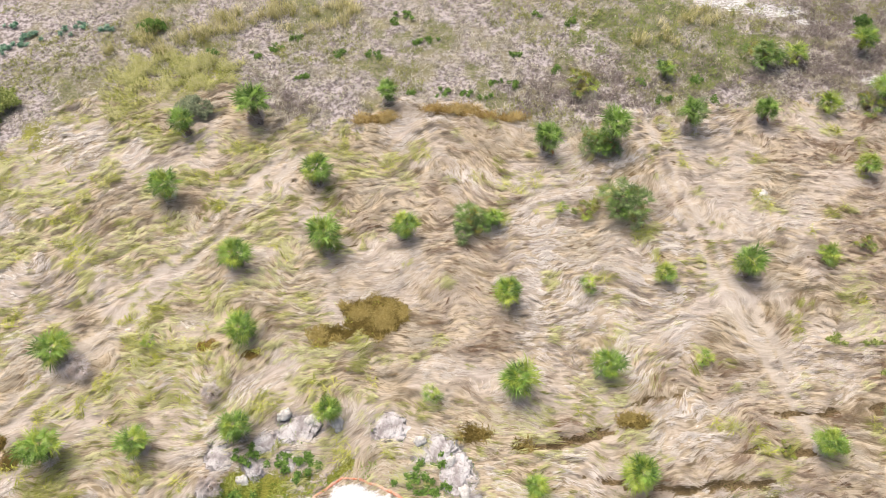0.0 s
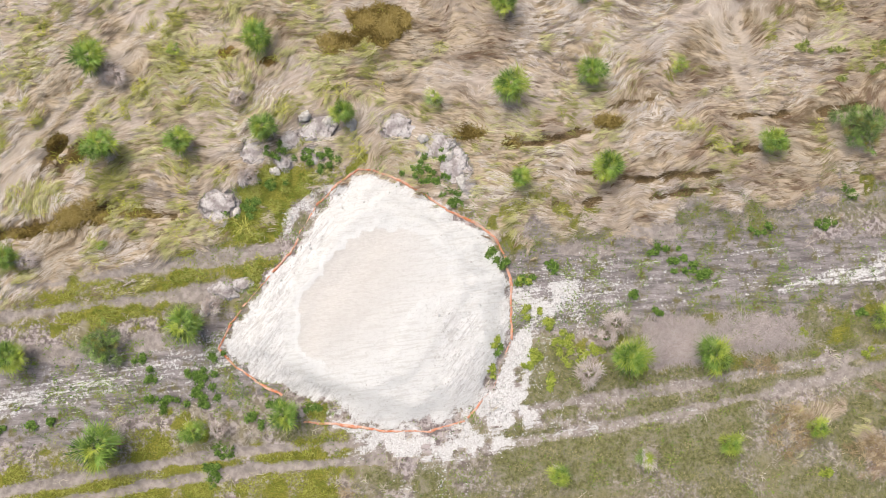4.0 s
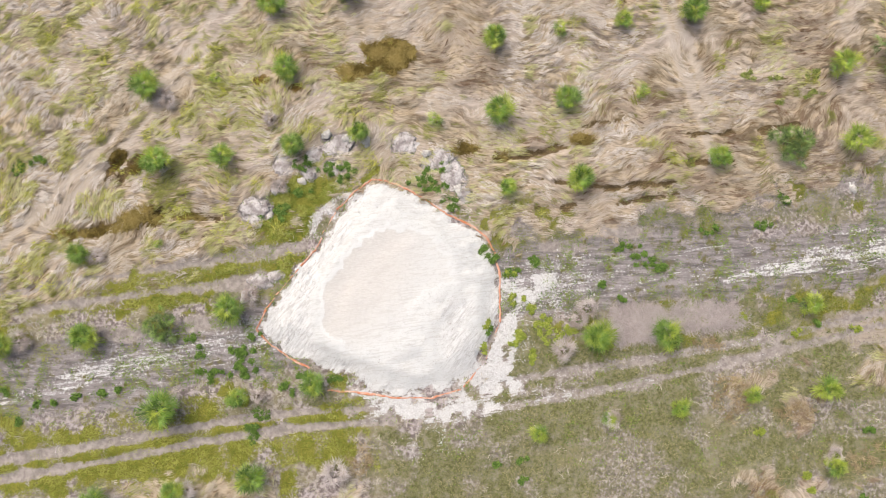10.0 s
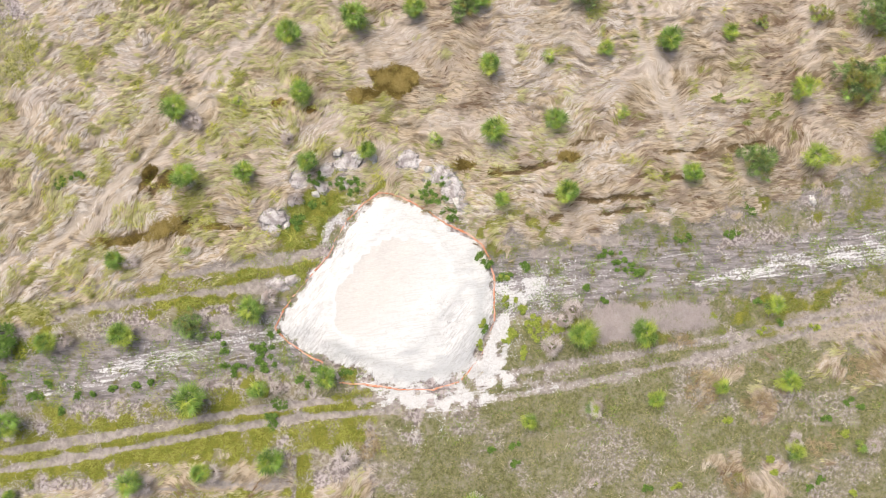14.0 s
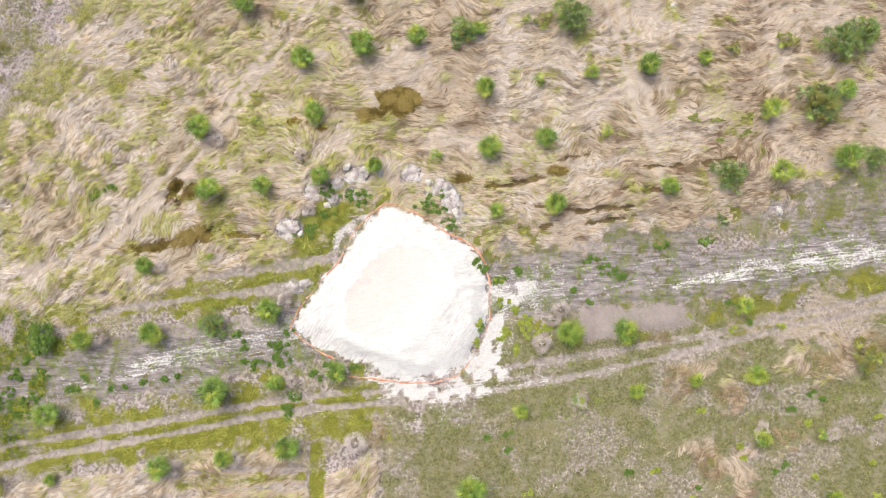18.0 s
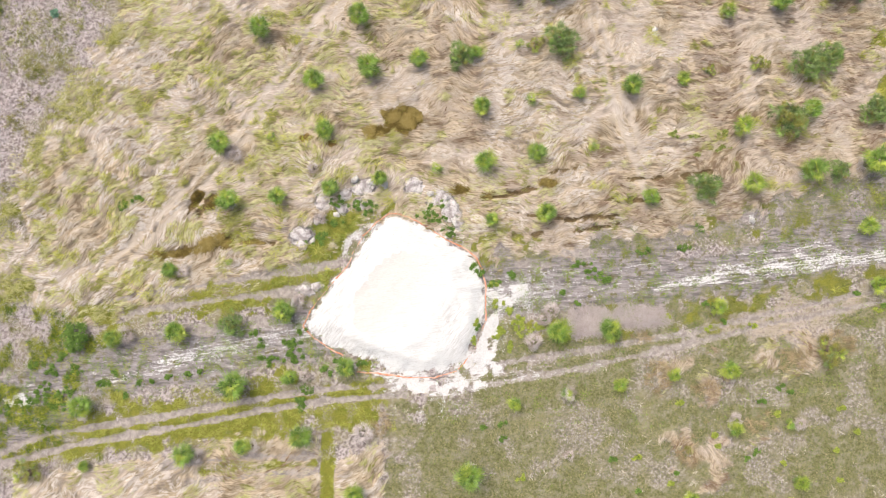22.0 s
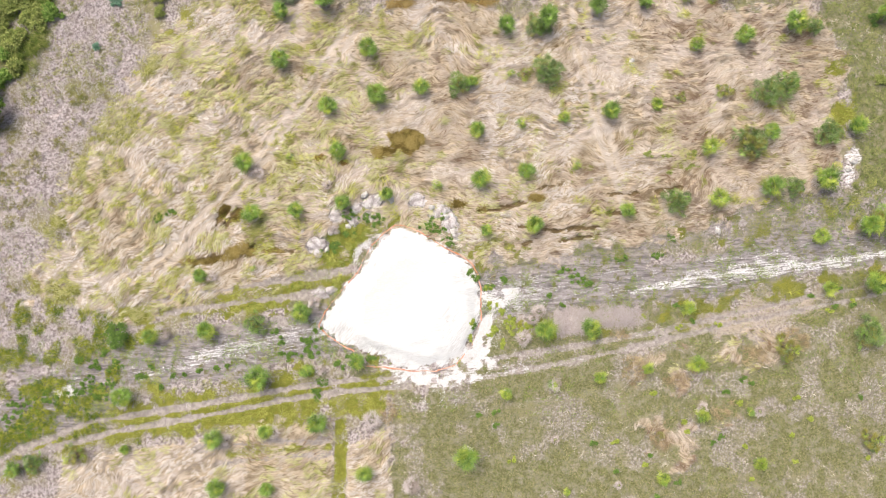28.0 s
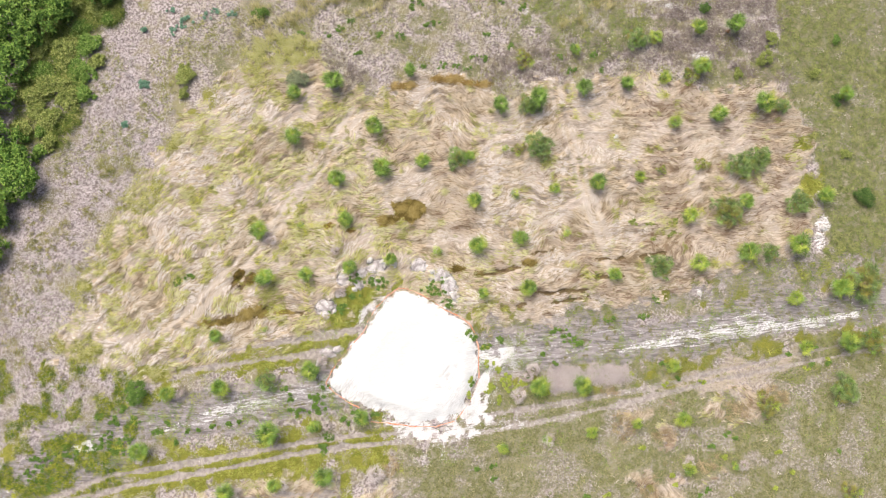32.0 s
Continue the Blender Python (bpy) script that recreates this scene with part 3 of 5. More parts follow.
    col = mixed(n, l, ragged(brown), col, mixed(n, l, ramp(n, l, speck, 0.4, 0.6), (0.075, 0.046, 0.012), (0.19, 0.125, 0.035)))
    # shade of furrows and creases painted as dark brown, broken up by hair
    crease_shade = math_node(n, l, "ADD", crack, math_node(n, l, "MULTIPLY", math_node(n, l, "SUBTRACT", hair, 0.5), 1.6))
    col = mixed(n, l, ramp(n, l, crease_shade, 0.42, 0.6), col, mixed(n, l, ramp(n, l, fine, 0.4, 0.6), (0.07, 0.048, 0.022), (0.18, 0.13, 0.07)))
    wheel = math_node(n, l, "MULTIPLY", math_node(n, l, "SUBTRACT", grain(n, l, 3.0, 5, 0.65, (0.14, 1.4, 1), 8), 0.5), 1.25)
    driven = math_node(n, l, "ADD", math_node(n, l, "ADD", white, wheel), math_node(n, l, "MULTIPLY", math_node(n, l, "SUBTRACT", spread_.outputs[0], 0.5), 0.85))
    col = mixed(n, l, ramp(n, l, driven, 0.38, 0.68), col, white_c)
    col = mixed(n, l, ragged(pad, 0.2), col, pad_c)
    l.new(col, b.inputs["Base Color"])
    relief = math_node(n, l, "ADD", speck, math_node(n, l, "MULTIPLY", math_node(n, l, "MULTIPLY", math_node(n, l, "ADD", ripple, clod), pad), 1.3))
    bumpy(n, l, b, relief, 0.6, 0.08)
    return m


def tinted_material(name, roughness=0.75, translucent=0.0):
    """For grass and leaves: the colour of each blade comes with the blade."""
    m, n, l, b = shader(name, roughness)
    at = n.new("ShaderNodeAttribute")
    at.attribute_name = "tint"
    col = mixed(n, l, ramp(n, l, grain(n, l, 25, 2), 0.3, 0.7), at.outputs["Color"], (0.5, 0.5, 0.5), "MULTIPLY")
    col = mixed(n, l, 0.35, at.outputs["Color"], col)
    l.new(col, b.inputs["Base Color"])
    return m


def frond_material(name, dark, light, tip, roughness=0.45):
    m, n, l, b = shader(name, roughness)
    info = n.new("ShaderNodeObjectInfo")
    col = mixed(n, l, info.outputs["Random"], dark, light)
    col = mixed(n, l, ramp(n, l, grain(n, l, 5, 3), 0.45, 0.8), col, tip)
    l.new(col, b.inputs["Base Color"])
    b.inputs["Specular IOR Level"].default_value = 0.3
    return m


def rough_material(name, a, b_, scale, bump=0.5, roughness=0.9, third=None):
    m, n, l, b = shader(name, roughness)
    col = mixed(n, l, ramp(n, l, grain(n, l, scale, 5, 0.7), 0.35, 0.65), a, b_)
    if third:
        col = mixed(n, l, ramp(n, l, grain(n, l, scale * 3.3, 5, 0.7), 0.55, 0.7), col, third)
    l.new(col, b.inputs["Base Color"])
    bumpy(n, l, b, grain(n, l, scale * 2, 6, 0.75), bump, 0.08)
    return m


GROUND = ground_material()
BLADE = tinted_material("dry_grass_blade", 0.8)
LEAF = tinted_material("green_leaf", 0.6)
TWIG = tinted_material("grey_dry_stalk", 0.9)
FROND = frond_material("palm_green", (0.035, 0.085, 0.01), (0.20, 0.335, 0.05), (0.36, 0.47, 0.13))
FROND_DARK = frond_material("palmetto_green", (0.035, 0.07, 0.015), (0.18, 0.26, 0.068), (0.33, 0.41, 0.18))
FROND_LIME = frond_material("palm_yellow_green", (0.14, 0.22, 0.02), (0.36, 0.43, 0.06), (0.46, 0.50, 0.12))
FROND_OLIVE = frond_material("palmetto_olive", (0.085, 0.115, 0.022), (0.25, 0.23, 0.045), (0.32, 0.25, 0.06))
FROND_DEAD = frond_material("palm_dead_grey", (0.24, 0.19, 0.17), (0.64, 0.58, 0.57), (0.40, 0.32, 0.28), 0.85)
FROND_RUST = frond_material("palm_dead_rust", (0.30, 0.11, 0.03), (0.42, 0.22, 0.08), (0.35, 0.16, 0.05), 0.8)
BARK = rough_material("palm_trunk_fibre", (0.10, 0.075, 0.055), (0.22, 0.17, 0.135), 9)
LIMB = rough_material("tree_bark", (0.09, 0.07, 0.055), (0.17, 0.14, 0.11), 6)
RUBBLE = rough_material("pale_lime_soil", (0.22, 0.19, 0.19), (0.50, 0.47, 0.475), 1.1, 1.0, 0.95, (0.19, 0.165, 0.15))
ROCK = rough_material("white_lime_rock", (0.36, 0.335, 0.32), (0.56, 0.54, 0.52), 4, 0.6, 0.9)
FENCE = rough_material("orange_silt_fabric", (0.50, 0.175, 0.085), (0.57, 0.38, 0.31), 1.4, 0.3, 0.9, (0.55, 0.50, 0.475))
STAKE = rough_material("weathered_timber", (0.28, 0.21, 0.14), (0.40, 0.32, 0.23), 20, 0.3)

# ---- ground ----
CORE_X, CORE_Y, STEP = (-78.0, 84.0), (-52.0, 56.0), 0.34


def axis(lo, hi):
    core = np.arange(lo, hi + 1e-6, STEP)
    out = np.cumsum(STEP * 1.32 ** np.arange(1, 30))
    return np.concatenate([lo - out[::-1], core, hi + out])


def build_ground():
    xs, ys = axis(*CORE_X), axis(*CORE_Y)
    x, y = np.meshgrid(xs, ys)
    c, z = plan(x, y)
    k = len(xs)
    i = np.arange(len(ys) - 1)[:, None] * k + np.arange(k - 1)[None, :]
    quads = np.stack([i, i + 1, i + k + 1, i + k], -1).reshape(-1, 4)

    def pack(*keys):
        return np.stack([c[q].ravel() if q else np.zeros(x.size) for q in keys], 1)
    me = mesh_of("ground", np.stack([x, y, z], -1).reshape(-1, 3), quads, GROUND, {
        "cover_a": pack("straw", "lime", "white", "bare"), "cover_b": pack("brown", "green", "pad", "tan"), "cover_c": pack("ruts", "gap_shade", "trail", "tone"), "cover_d": pack("across", "bald", "brush", "soil"), "cover_e": pack("settle", "", "", "")}, True)
    return tagged(new("ground", me), "flattened dry field with grey brush, tyre ruts and a white sand pad", "ground", kind="structure")


build_ground()


def height(x, y):
    return float(plan(np.array([float(x)]), np.array([float(y)]))[1][0])


# ---- grass ----
def ribbons(px, py, pz, angle, length, width, lift, bend, tint, droop=0.7):
    """Arched, tapering blades, each of two faces, as arrays."""
    n = len(px)
    s = np.array([0.0, 0.5, 1.0])
    w = np.array([0.8, 1.0, 0.0])
    hgt = np.array([0.0, 1.0, 1.0 - droop])
    a = angle[:, None] + bend[:, None] * np.array([[-0.5, 0.0, 0.5]])
    step = 0.5 * length[:, None]
    cx = px[:, None] + np.cumsum(np.concatenate([np.zeros((n, 1)), step * np.cos(a[:, 1:])], 1), 1)
    cy = py[:, None] + np.cumsum(np.concatenate([np.zeros((n, 1)), step * np.sin(a[:, 1:])], 1), 1)
    cz = pz[:, None] + lift[:, None] * hgt[None, :]
    nx, ny = -np.sin(a) * w * width[:, None] * 0.5, np.cos(a) * w * width[:, None] * 0.5
    tilt = (RNG.random(n)[:, None] - 0.5) * w * width[:, None] * 0.8
    left = np.stack([cx + nx, cy + ny, cz + tilt], -1)[:, :2]
    right = np.stack([cx - nx, cy - ny, cz - tilt], -1)[:, :2]
    tip = np.stack([cx, cy, cz], -1)[:, 2:]
    verts = np.concatenate([left, right, tip], 1).reshape(-1, 3)
    o = np.arange(n)[:, None] * 5
    quads, tris = o + np.array([[0, 2, 3, 1]]), o + np.array([[1, 3, 4]])
    tints = np.concatenate([np.repeat(tint, 5, 0), np.ones((n * 5, 1))], 1)
    return verts, [quads, tris], tints


def kites(px, py, pz, angle, length, width, lift, bend, tint):
    """Fine arched blades of two faces, pointed at both ends, as arrays."""
    n = len(px)
    mx, my = px + 0.45 * length * np.cos(angle - 0.25 * bend), py + 0.45 * length * np.sin(angle - 0.25 * bend)
    tx, ty = mx + 0.55 * length * np.cos(angle + 0.25 * bend), my + 0.55 * length * np.sin(angle + 0.25 * bend)
    sx, sy = -np.sin(angle) * width * 0.5, np.cos(angle) * width * 0.5
    rock = (RNG.random(n) - 0.5) * width * 0.35
    corners = [(px, py, pz), (mx + sx, my + sy, pz + lift + rock), (tx, ty, pz + 0.25 * lift), (mx - sx, my - sy, pz + lift - rock)]
    verts = np.stack([np.stack(q, -1) for q in corners], 1).reshape(-1, 3)
    o = np.arange(n)[:, None] * 4
    tints = np.concatenate([np.repeat(tint, 4, 0), np.ones((n * 4, 1))], 1)
    return verts, np.concatenate([o + np.array([[0, 3, 1]]), o + np.array([[1, 3, 2]])]), tints


def palette(pick, colours):
    pick = np.clip(pick, 0, 0.999) * (len(colours) - 1)
    i = pick.astype(int)
    f = (pick - i)[:, None]
    col = np.array(colours)
    return col[i] * (1 - f) + col[np.minimum(i + 1, len(colours) - 1)] * f


def sown(count, x0, x1, y0, y1, keys, least=0.25):
    """Random places, kept by how much of the named covers lies there."""
    x, y = RNG.uniform(x0, x1, count), RNG.uniform(y0, y1, count)
    c, z = plan(x, y)
    m = np.zeros(count)
    for q, v in keys.items():
        m = m + v * c[q]
    keep = RNG.random(count) * (1 - least) + least < m
    return x[keep], y[keep], z[keep], {q: v[keep] for q, v in c.items()}


def lodged_grass():
    """Locks of long grass, each combed one way and drawn together at its tip."""
    x, y, z, c = sown(110000, -60, 68, -46, 38, {"straw": 1.0, "part": -0.45, "bald": -0.4, "ruts": -0.7, "brown": -0.9, "crack": -1.0, "crease": -0.95, "trail": -0.75, "lime": 0.2})
    m = len(x)
    th = flow(x, y) + RNG.normal(0, 0.15, m)
    wet = fbm(x, y, 7.5, 91, 3) + 0.24 * smooth(10, -16, x) - 0.6 * smooth(-18, -30, x) * smooth(14, 2, y) - 0.06 + 0.4 * smooth(25, 34, x) * smooth(-15, -20, y) + 0.3 * smooth(-28, -32, y) * smooth(-8, -12, x)
    greenish = smooth(0.05, 0.7, wet) * (0.3 + 0.7 * smooth(-0.3, 0.4, fbm(x, y, 1.8, 95, 2)))
    pale = np.maximum(smooth(0.0, 0.6, fbm(x, y, 5.5, 99, 2) + 0.95 * smooth(-14, -32, x)), 0.8 * c["bald"])
    pink = smooth(0.0, 0.7, fbm(x, y, 5, 97, 2) + 0.5 * smooth(0, 20, x) + 0.4 * smooth(30, 50, x))
    # tone drops at partings: shade between the locks, put into their tint
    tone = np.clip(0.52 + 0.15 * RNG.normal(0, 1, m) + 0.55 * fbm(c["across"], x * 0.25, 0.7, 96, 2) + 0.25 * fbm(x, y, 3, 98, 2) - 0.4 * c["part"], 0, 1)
    tone = np.clip(tone - 0.13 * smooth(20, 34, x), 0, 1)
    russet = smooth(0.2, 0.5, fbm(x, y, 2.4, 94, 2)) * smooth(4, 12, x) * smooth(36, 28, x) * smooth(7, 3, y) * smooth(-6, -3, y)
    tone, pink, pale = np.clip(tone - 0.3 * russet, 0, 1), np.maximum(pink, russet), pale * (1 - russet)
    # some thin locks tinted dark brown to stand in for shadow between bundles
    shade_locks = RNG.random(m) < 0.12 * (1 - 0.6 * c["bald"])
    tone = np.where(shade_locks, np.clip(tone - 0.5, 0, 0.3), np.clip(tone + 0.1, 0.1, 1))
    k = 17
    rep = lambda v: np.repeat(v, k)
    n = m * k
    wide = rep(np.where(shade_locks, RNG.uniform(0.03, 0.06, m), RNG.uniform(0.09, 0.2, m)))
    off = np.clip(RNG.normal(0, 1, n), -1.8, 1.8) * wide
    length = RNG.uniform(0.8, 1.2, n) * rep(RNG.uniform(0.4, 0.82, m))
    back = RNG.uniform(-0.3, 0.5, n) * length
    t = rep(th) - 0.5 * off / length + RNG.normal(0, 0.09, n)
    px = rep(x) - np.sin(rep(th)) * off + np.cos(rep(th)) * back
    py = rep(y) + np.cos(rep(th)) * off + np.sin(rep(th)) * back
    crest = rep(np.clip(RNG.normal(0.17, 0.08, m), 0.03, 0.42))
    lift = crest * np.clip(1.05 - 0.45 * np.abs(off) / wide, 0.12, 1) * RNG.uniform(0.75, 1.1, n)
    pick = 0.1 * (RNG.random(n) - 0.5) + rep(tone)
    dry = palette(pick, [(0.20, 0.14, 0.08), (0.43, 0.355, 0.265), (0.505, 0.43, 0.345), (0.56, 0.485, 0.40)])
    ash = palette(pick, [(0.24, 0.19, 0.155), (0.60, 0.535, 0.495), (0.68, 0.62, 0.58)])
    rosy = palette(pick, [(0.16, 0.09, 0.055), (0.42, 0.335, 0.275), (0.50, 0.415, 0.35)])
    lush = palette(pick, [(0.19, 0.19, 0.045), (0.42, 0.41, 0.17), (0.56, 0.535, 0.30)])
    worn = rep(c["trail"])
    lift = lift * (1 - 0.8 * worn)
    clump = smooth(0.2, 0.42, fbm(x, y, 1.7, 141, 2) + 0.3 * smooth(-12, -30, x) * smooth(-2, 8, y) + 0.2 * smooth(4, 14, y) * smooth(0, -8, x) - 0.35 * smooth(-9, 4, x)) * (1 - c["trail"])
    greenish = np.maximum(0.85 * greenish, clump)
    lift = lift * (1 + 0.9 * rep(clump))
    g, a, q = rep(greenish) * (1 - worn), np.maximum(rep(pale), np.minimum(1.1 * worn, 1))[:, None], rep(pink)[:, None]
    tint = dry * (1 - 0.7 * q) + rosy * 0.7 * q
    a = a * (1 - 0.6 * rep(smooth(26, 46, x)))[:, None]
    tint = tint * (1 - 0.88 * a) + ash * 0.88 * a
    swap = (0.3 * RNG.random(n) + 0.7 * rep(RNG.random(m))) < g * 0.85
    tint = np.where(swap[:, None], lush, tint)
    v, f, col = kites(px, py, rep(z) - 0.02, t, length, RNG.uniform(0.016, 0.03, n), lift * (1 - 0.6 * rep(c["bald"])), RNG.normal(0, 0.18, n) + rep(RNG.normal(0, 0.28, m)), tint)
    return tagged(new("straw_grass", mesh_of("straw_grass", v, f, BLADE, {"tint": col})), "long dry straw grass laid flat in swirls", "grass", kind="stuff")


def turf(name, label, count, box, keys, colours, long_, high, wide, droop=0.4, least=0.1, gaps=-0.1):
    """Upright or leaning short grass where the named covers lie."""
    x, y, z, c = sown(count, *box, keys, least)
    clump = fbm(x, y, 0.8, 131, 2)
    keep = clump + 0.5 * RNG.random(len(x)) > gaps
    x, y, z, clump = x[keep], y[keep], z[keep], clump[keep]
    n = len(x)
    tint = palette(np.clip(0.4 * RNG.random(n) + 0.6 * smooth(-0.45, 0.45, clump), 0, 1), colours)
    size = (0.7 + 0.5 * smooth(-0.5, 0.5, clump)) * RNG.uniform(0.6, 1.3, n)
    v, f, col = ribbons(x, y, z - 0.02, RNG.uniform(0, 6.28, n), long_ * size, wide * RNG.uniform(0.6, 1.3, n), high * size, RNG.normal(0, 0.25, n), tint, droop)
    return tagged(new(name, mesh_of(name, v, f, BLADE, {"tint": col})), label, "grass", kind="stuff")


def all_turf():
    lime = [(0.065, 0.105, 0.012), (0.17, 0.215, 0.03), (0.31, 0.335, 0.06), (0.43, 0.43, 0.13)]
    olive = [(0.045, 0.07, 0.014), (0.12, 0.145, 0.035), (0.235, 0.23, 0.09), (0.40, 0.345, 0.21)]
    turf("lime_grass", "lime green and yellow grass tufts", 300000, (-50, -2, -46, -3), {"lime": 1.1, "ruts": -0.9, "white": -0.6}, lime, 0.24, 0.17, 0.024)
    turf("border_grass", "yellow-green grass along the field's eastern border", 40000, (50, 66, -3, 34), {"lime": 1.1, "ruts": -0.9, "white": -0.6}, lime, 0.5, 0.35, 0.032, 0.5)
    turf("verge_grass", "yellow-green tufts along the sandy track", 190000, (0, 84, -18, 4), {"lime": 1.0, "green": 0.6, "bare": 0.2, "white": -0.5, "ruts": -0.9}, olive[:3] + lime[1:2], 0.26, 0.14, 0.03)
    turf("mown_grass", "short olive and tan grass tufts", 130000, (-6, 66, -44, -12), {"green": 1.0, "lime": 0.8, "ruts": -0.9, "white": -0.8}, olive, 0.18, 0.1, 0.026)
    turf("meadow_grass", "olive grass in patches", 170000, (-66, 60, 0, 54), {"green": 0.95, "white": -0.8, "straw": -1}, olive[:3] + lime[1:2], 0.3, 0.14, 0.035)
    bright = [(0.13, 0.15, 0.03), (0.27, 0.285, 0.07), (0.42, 0.41, 0.15), (0.53, 0.49, 0.27)]
    turf("tongue_grass", "tall yellow-green grass at the field's tip", 60000, (-31, -13, 27, 38), {"lime": 1.2}, bright, 0.7, 0.5, 0.035, 0.5, 0.1, 0.1)
    turf("edge_grass", "tall yellow-green grass along the field's border", 80000, (-56, -36, -17, 22), {"lime": 1.1}, bright, 0.7, 0.45, 0.035, 0.5, 0.1, 0.1)
    turf("pasture_grass", "green and olive pasture grass", 130000, (56, 84, -3, 54), {"green": 1.1, "white": -0.8, "straw": -1}, [(0.055, 0.085, 0.018), (0.12, 0.155, 0.04), (0.21, 0.24, 0.075), (0.32, 0.31, 0.14)], 0.32, 0.16, 0.045)
    tawny = [(0.085, 0.058, 0.014), (0.165, 0.12, 0.032), (0.26, 0.195, 0.06), (0.36, 0.28, 0.11)]
    for count, box in ((45000, (-8, 3, 5, 12)), (60000, (-35, -18, -11, 1)), (20000, (3, 19, -3, 2))):
        turf("brown_grass", "trampled dark brown grass", count, box, {"brown": 1.1}, tawny, 0.42, 0.28, 0.045, gaps=-2)
    turf("ochre_grass", "standing ochre grass along the field's edge", 60000, (-8, 14, 25, 33), {"brown": 1.1}, [(0.15, 0.09, 0.025), (0.27, 0.17, 0.055), (0.36, 0.25, 0.09), (0.44, 0.35, 0.17)], 0.6, 0.5, 0.035)
    turf("sward_grass", "fresh green grass among dry brush", 32000, (16, 37, 33, 54), {"green": 1.1, "white": -0.9, "straw": -1}, [(0.06, 0.10, 0.02), (0.15, 0.20, 0.05), (0.28, 0.32, 0.10)], 0.3, 0.2, 0.04)
    turf("bank_grass", "lush green grass round the sand pad's edge", 60000, (-24, 6, -18, 0), {"lime": 0.75, "white": -0.6, "ruts": -0.9, "straw": -0.4}, [(0.05, 0.09, 0.012), (0.14, 0.19, 0.03), (0.27, 0.31, 0.06), (0.40, 0.39, 0.14)], 0.3, 0.26, 0.04, 0.4, 0.3)
    herbs = [(0.03, 0.08, 0.01), (0.09, 0.17, 0.025), (0.20, 0.30, 0.05), (0.31, 0.37, 0.09)]
    turf("low_weeds", "scattered low green weeds on bare ground", 150000, (-62, 84, -46, 48), {"herb": 0.9}, herbs, 0.17, 0.13, 0.05, 0.3)
    turf("track_weeds", "low green weeds beside the sandy track", 260000, (-60, 84, -30, 3), {"herb": 1.0, "bare": 0.05}, herbs[:3] + lime[1:2], 0.17, 0.12, 0.045, 0.3)


def tufts(name, label, count, box, keys, colours, k, loose, long_, high, wide, where, droop=0.5, category="brush"):
    """Clumps of k blades round each root."""
    x, y, z, c = sown(count, *box, keys, 0.12)
    keep = where(x, y)
    x, y, z = x[keep], y[keep], z[keep]
    m = len(x)
    rep = lambda v: np.repeat(v, k)
    n = m * k
    px, py = rep(x) + RNG.normal(0, loose, n), rep(y) + RNG.normal(0, loose, n)
    size = rep(RNG.uniform(0.6, 1.3, m))
    tint = palette(np.clip(0.75 * rep(RNG.random(m)) + 0.25 * RNG.random(n), 0, 1), colours)
    v, f, col = ribbons(px, py, rep(z) - 0.02, RNG.uniform(0, 6.28, n), long_ * RNG.uniform(0.6, 1.3, n) * size, wide * RNG.uniform(0.6, 1.4, n), high * RNG.uniform(0.2, 1.2, n) * size, RNG.normal(0, 0.35, n), tint, droop)
    return tagged(new(name, mesh_of(name, v, f, TWIG, {"tint": col})), label, category, kind="stuff")


def west_side(x, y):
    return RNG.random(len(x)) < smooth(-30, -40, x + 0.5 * (y - 15) * (y > 15))


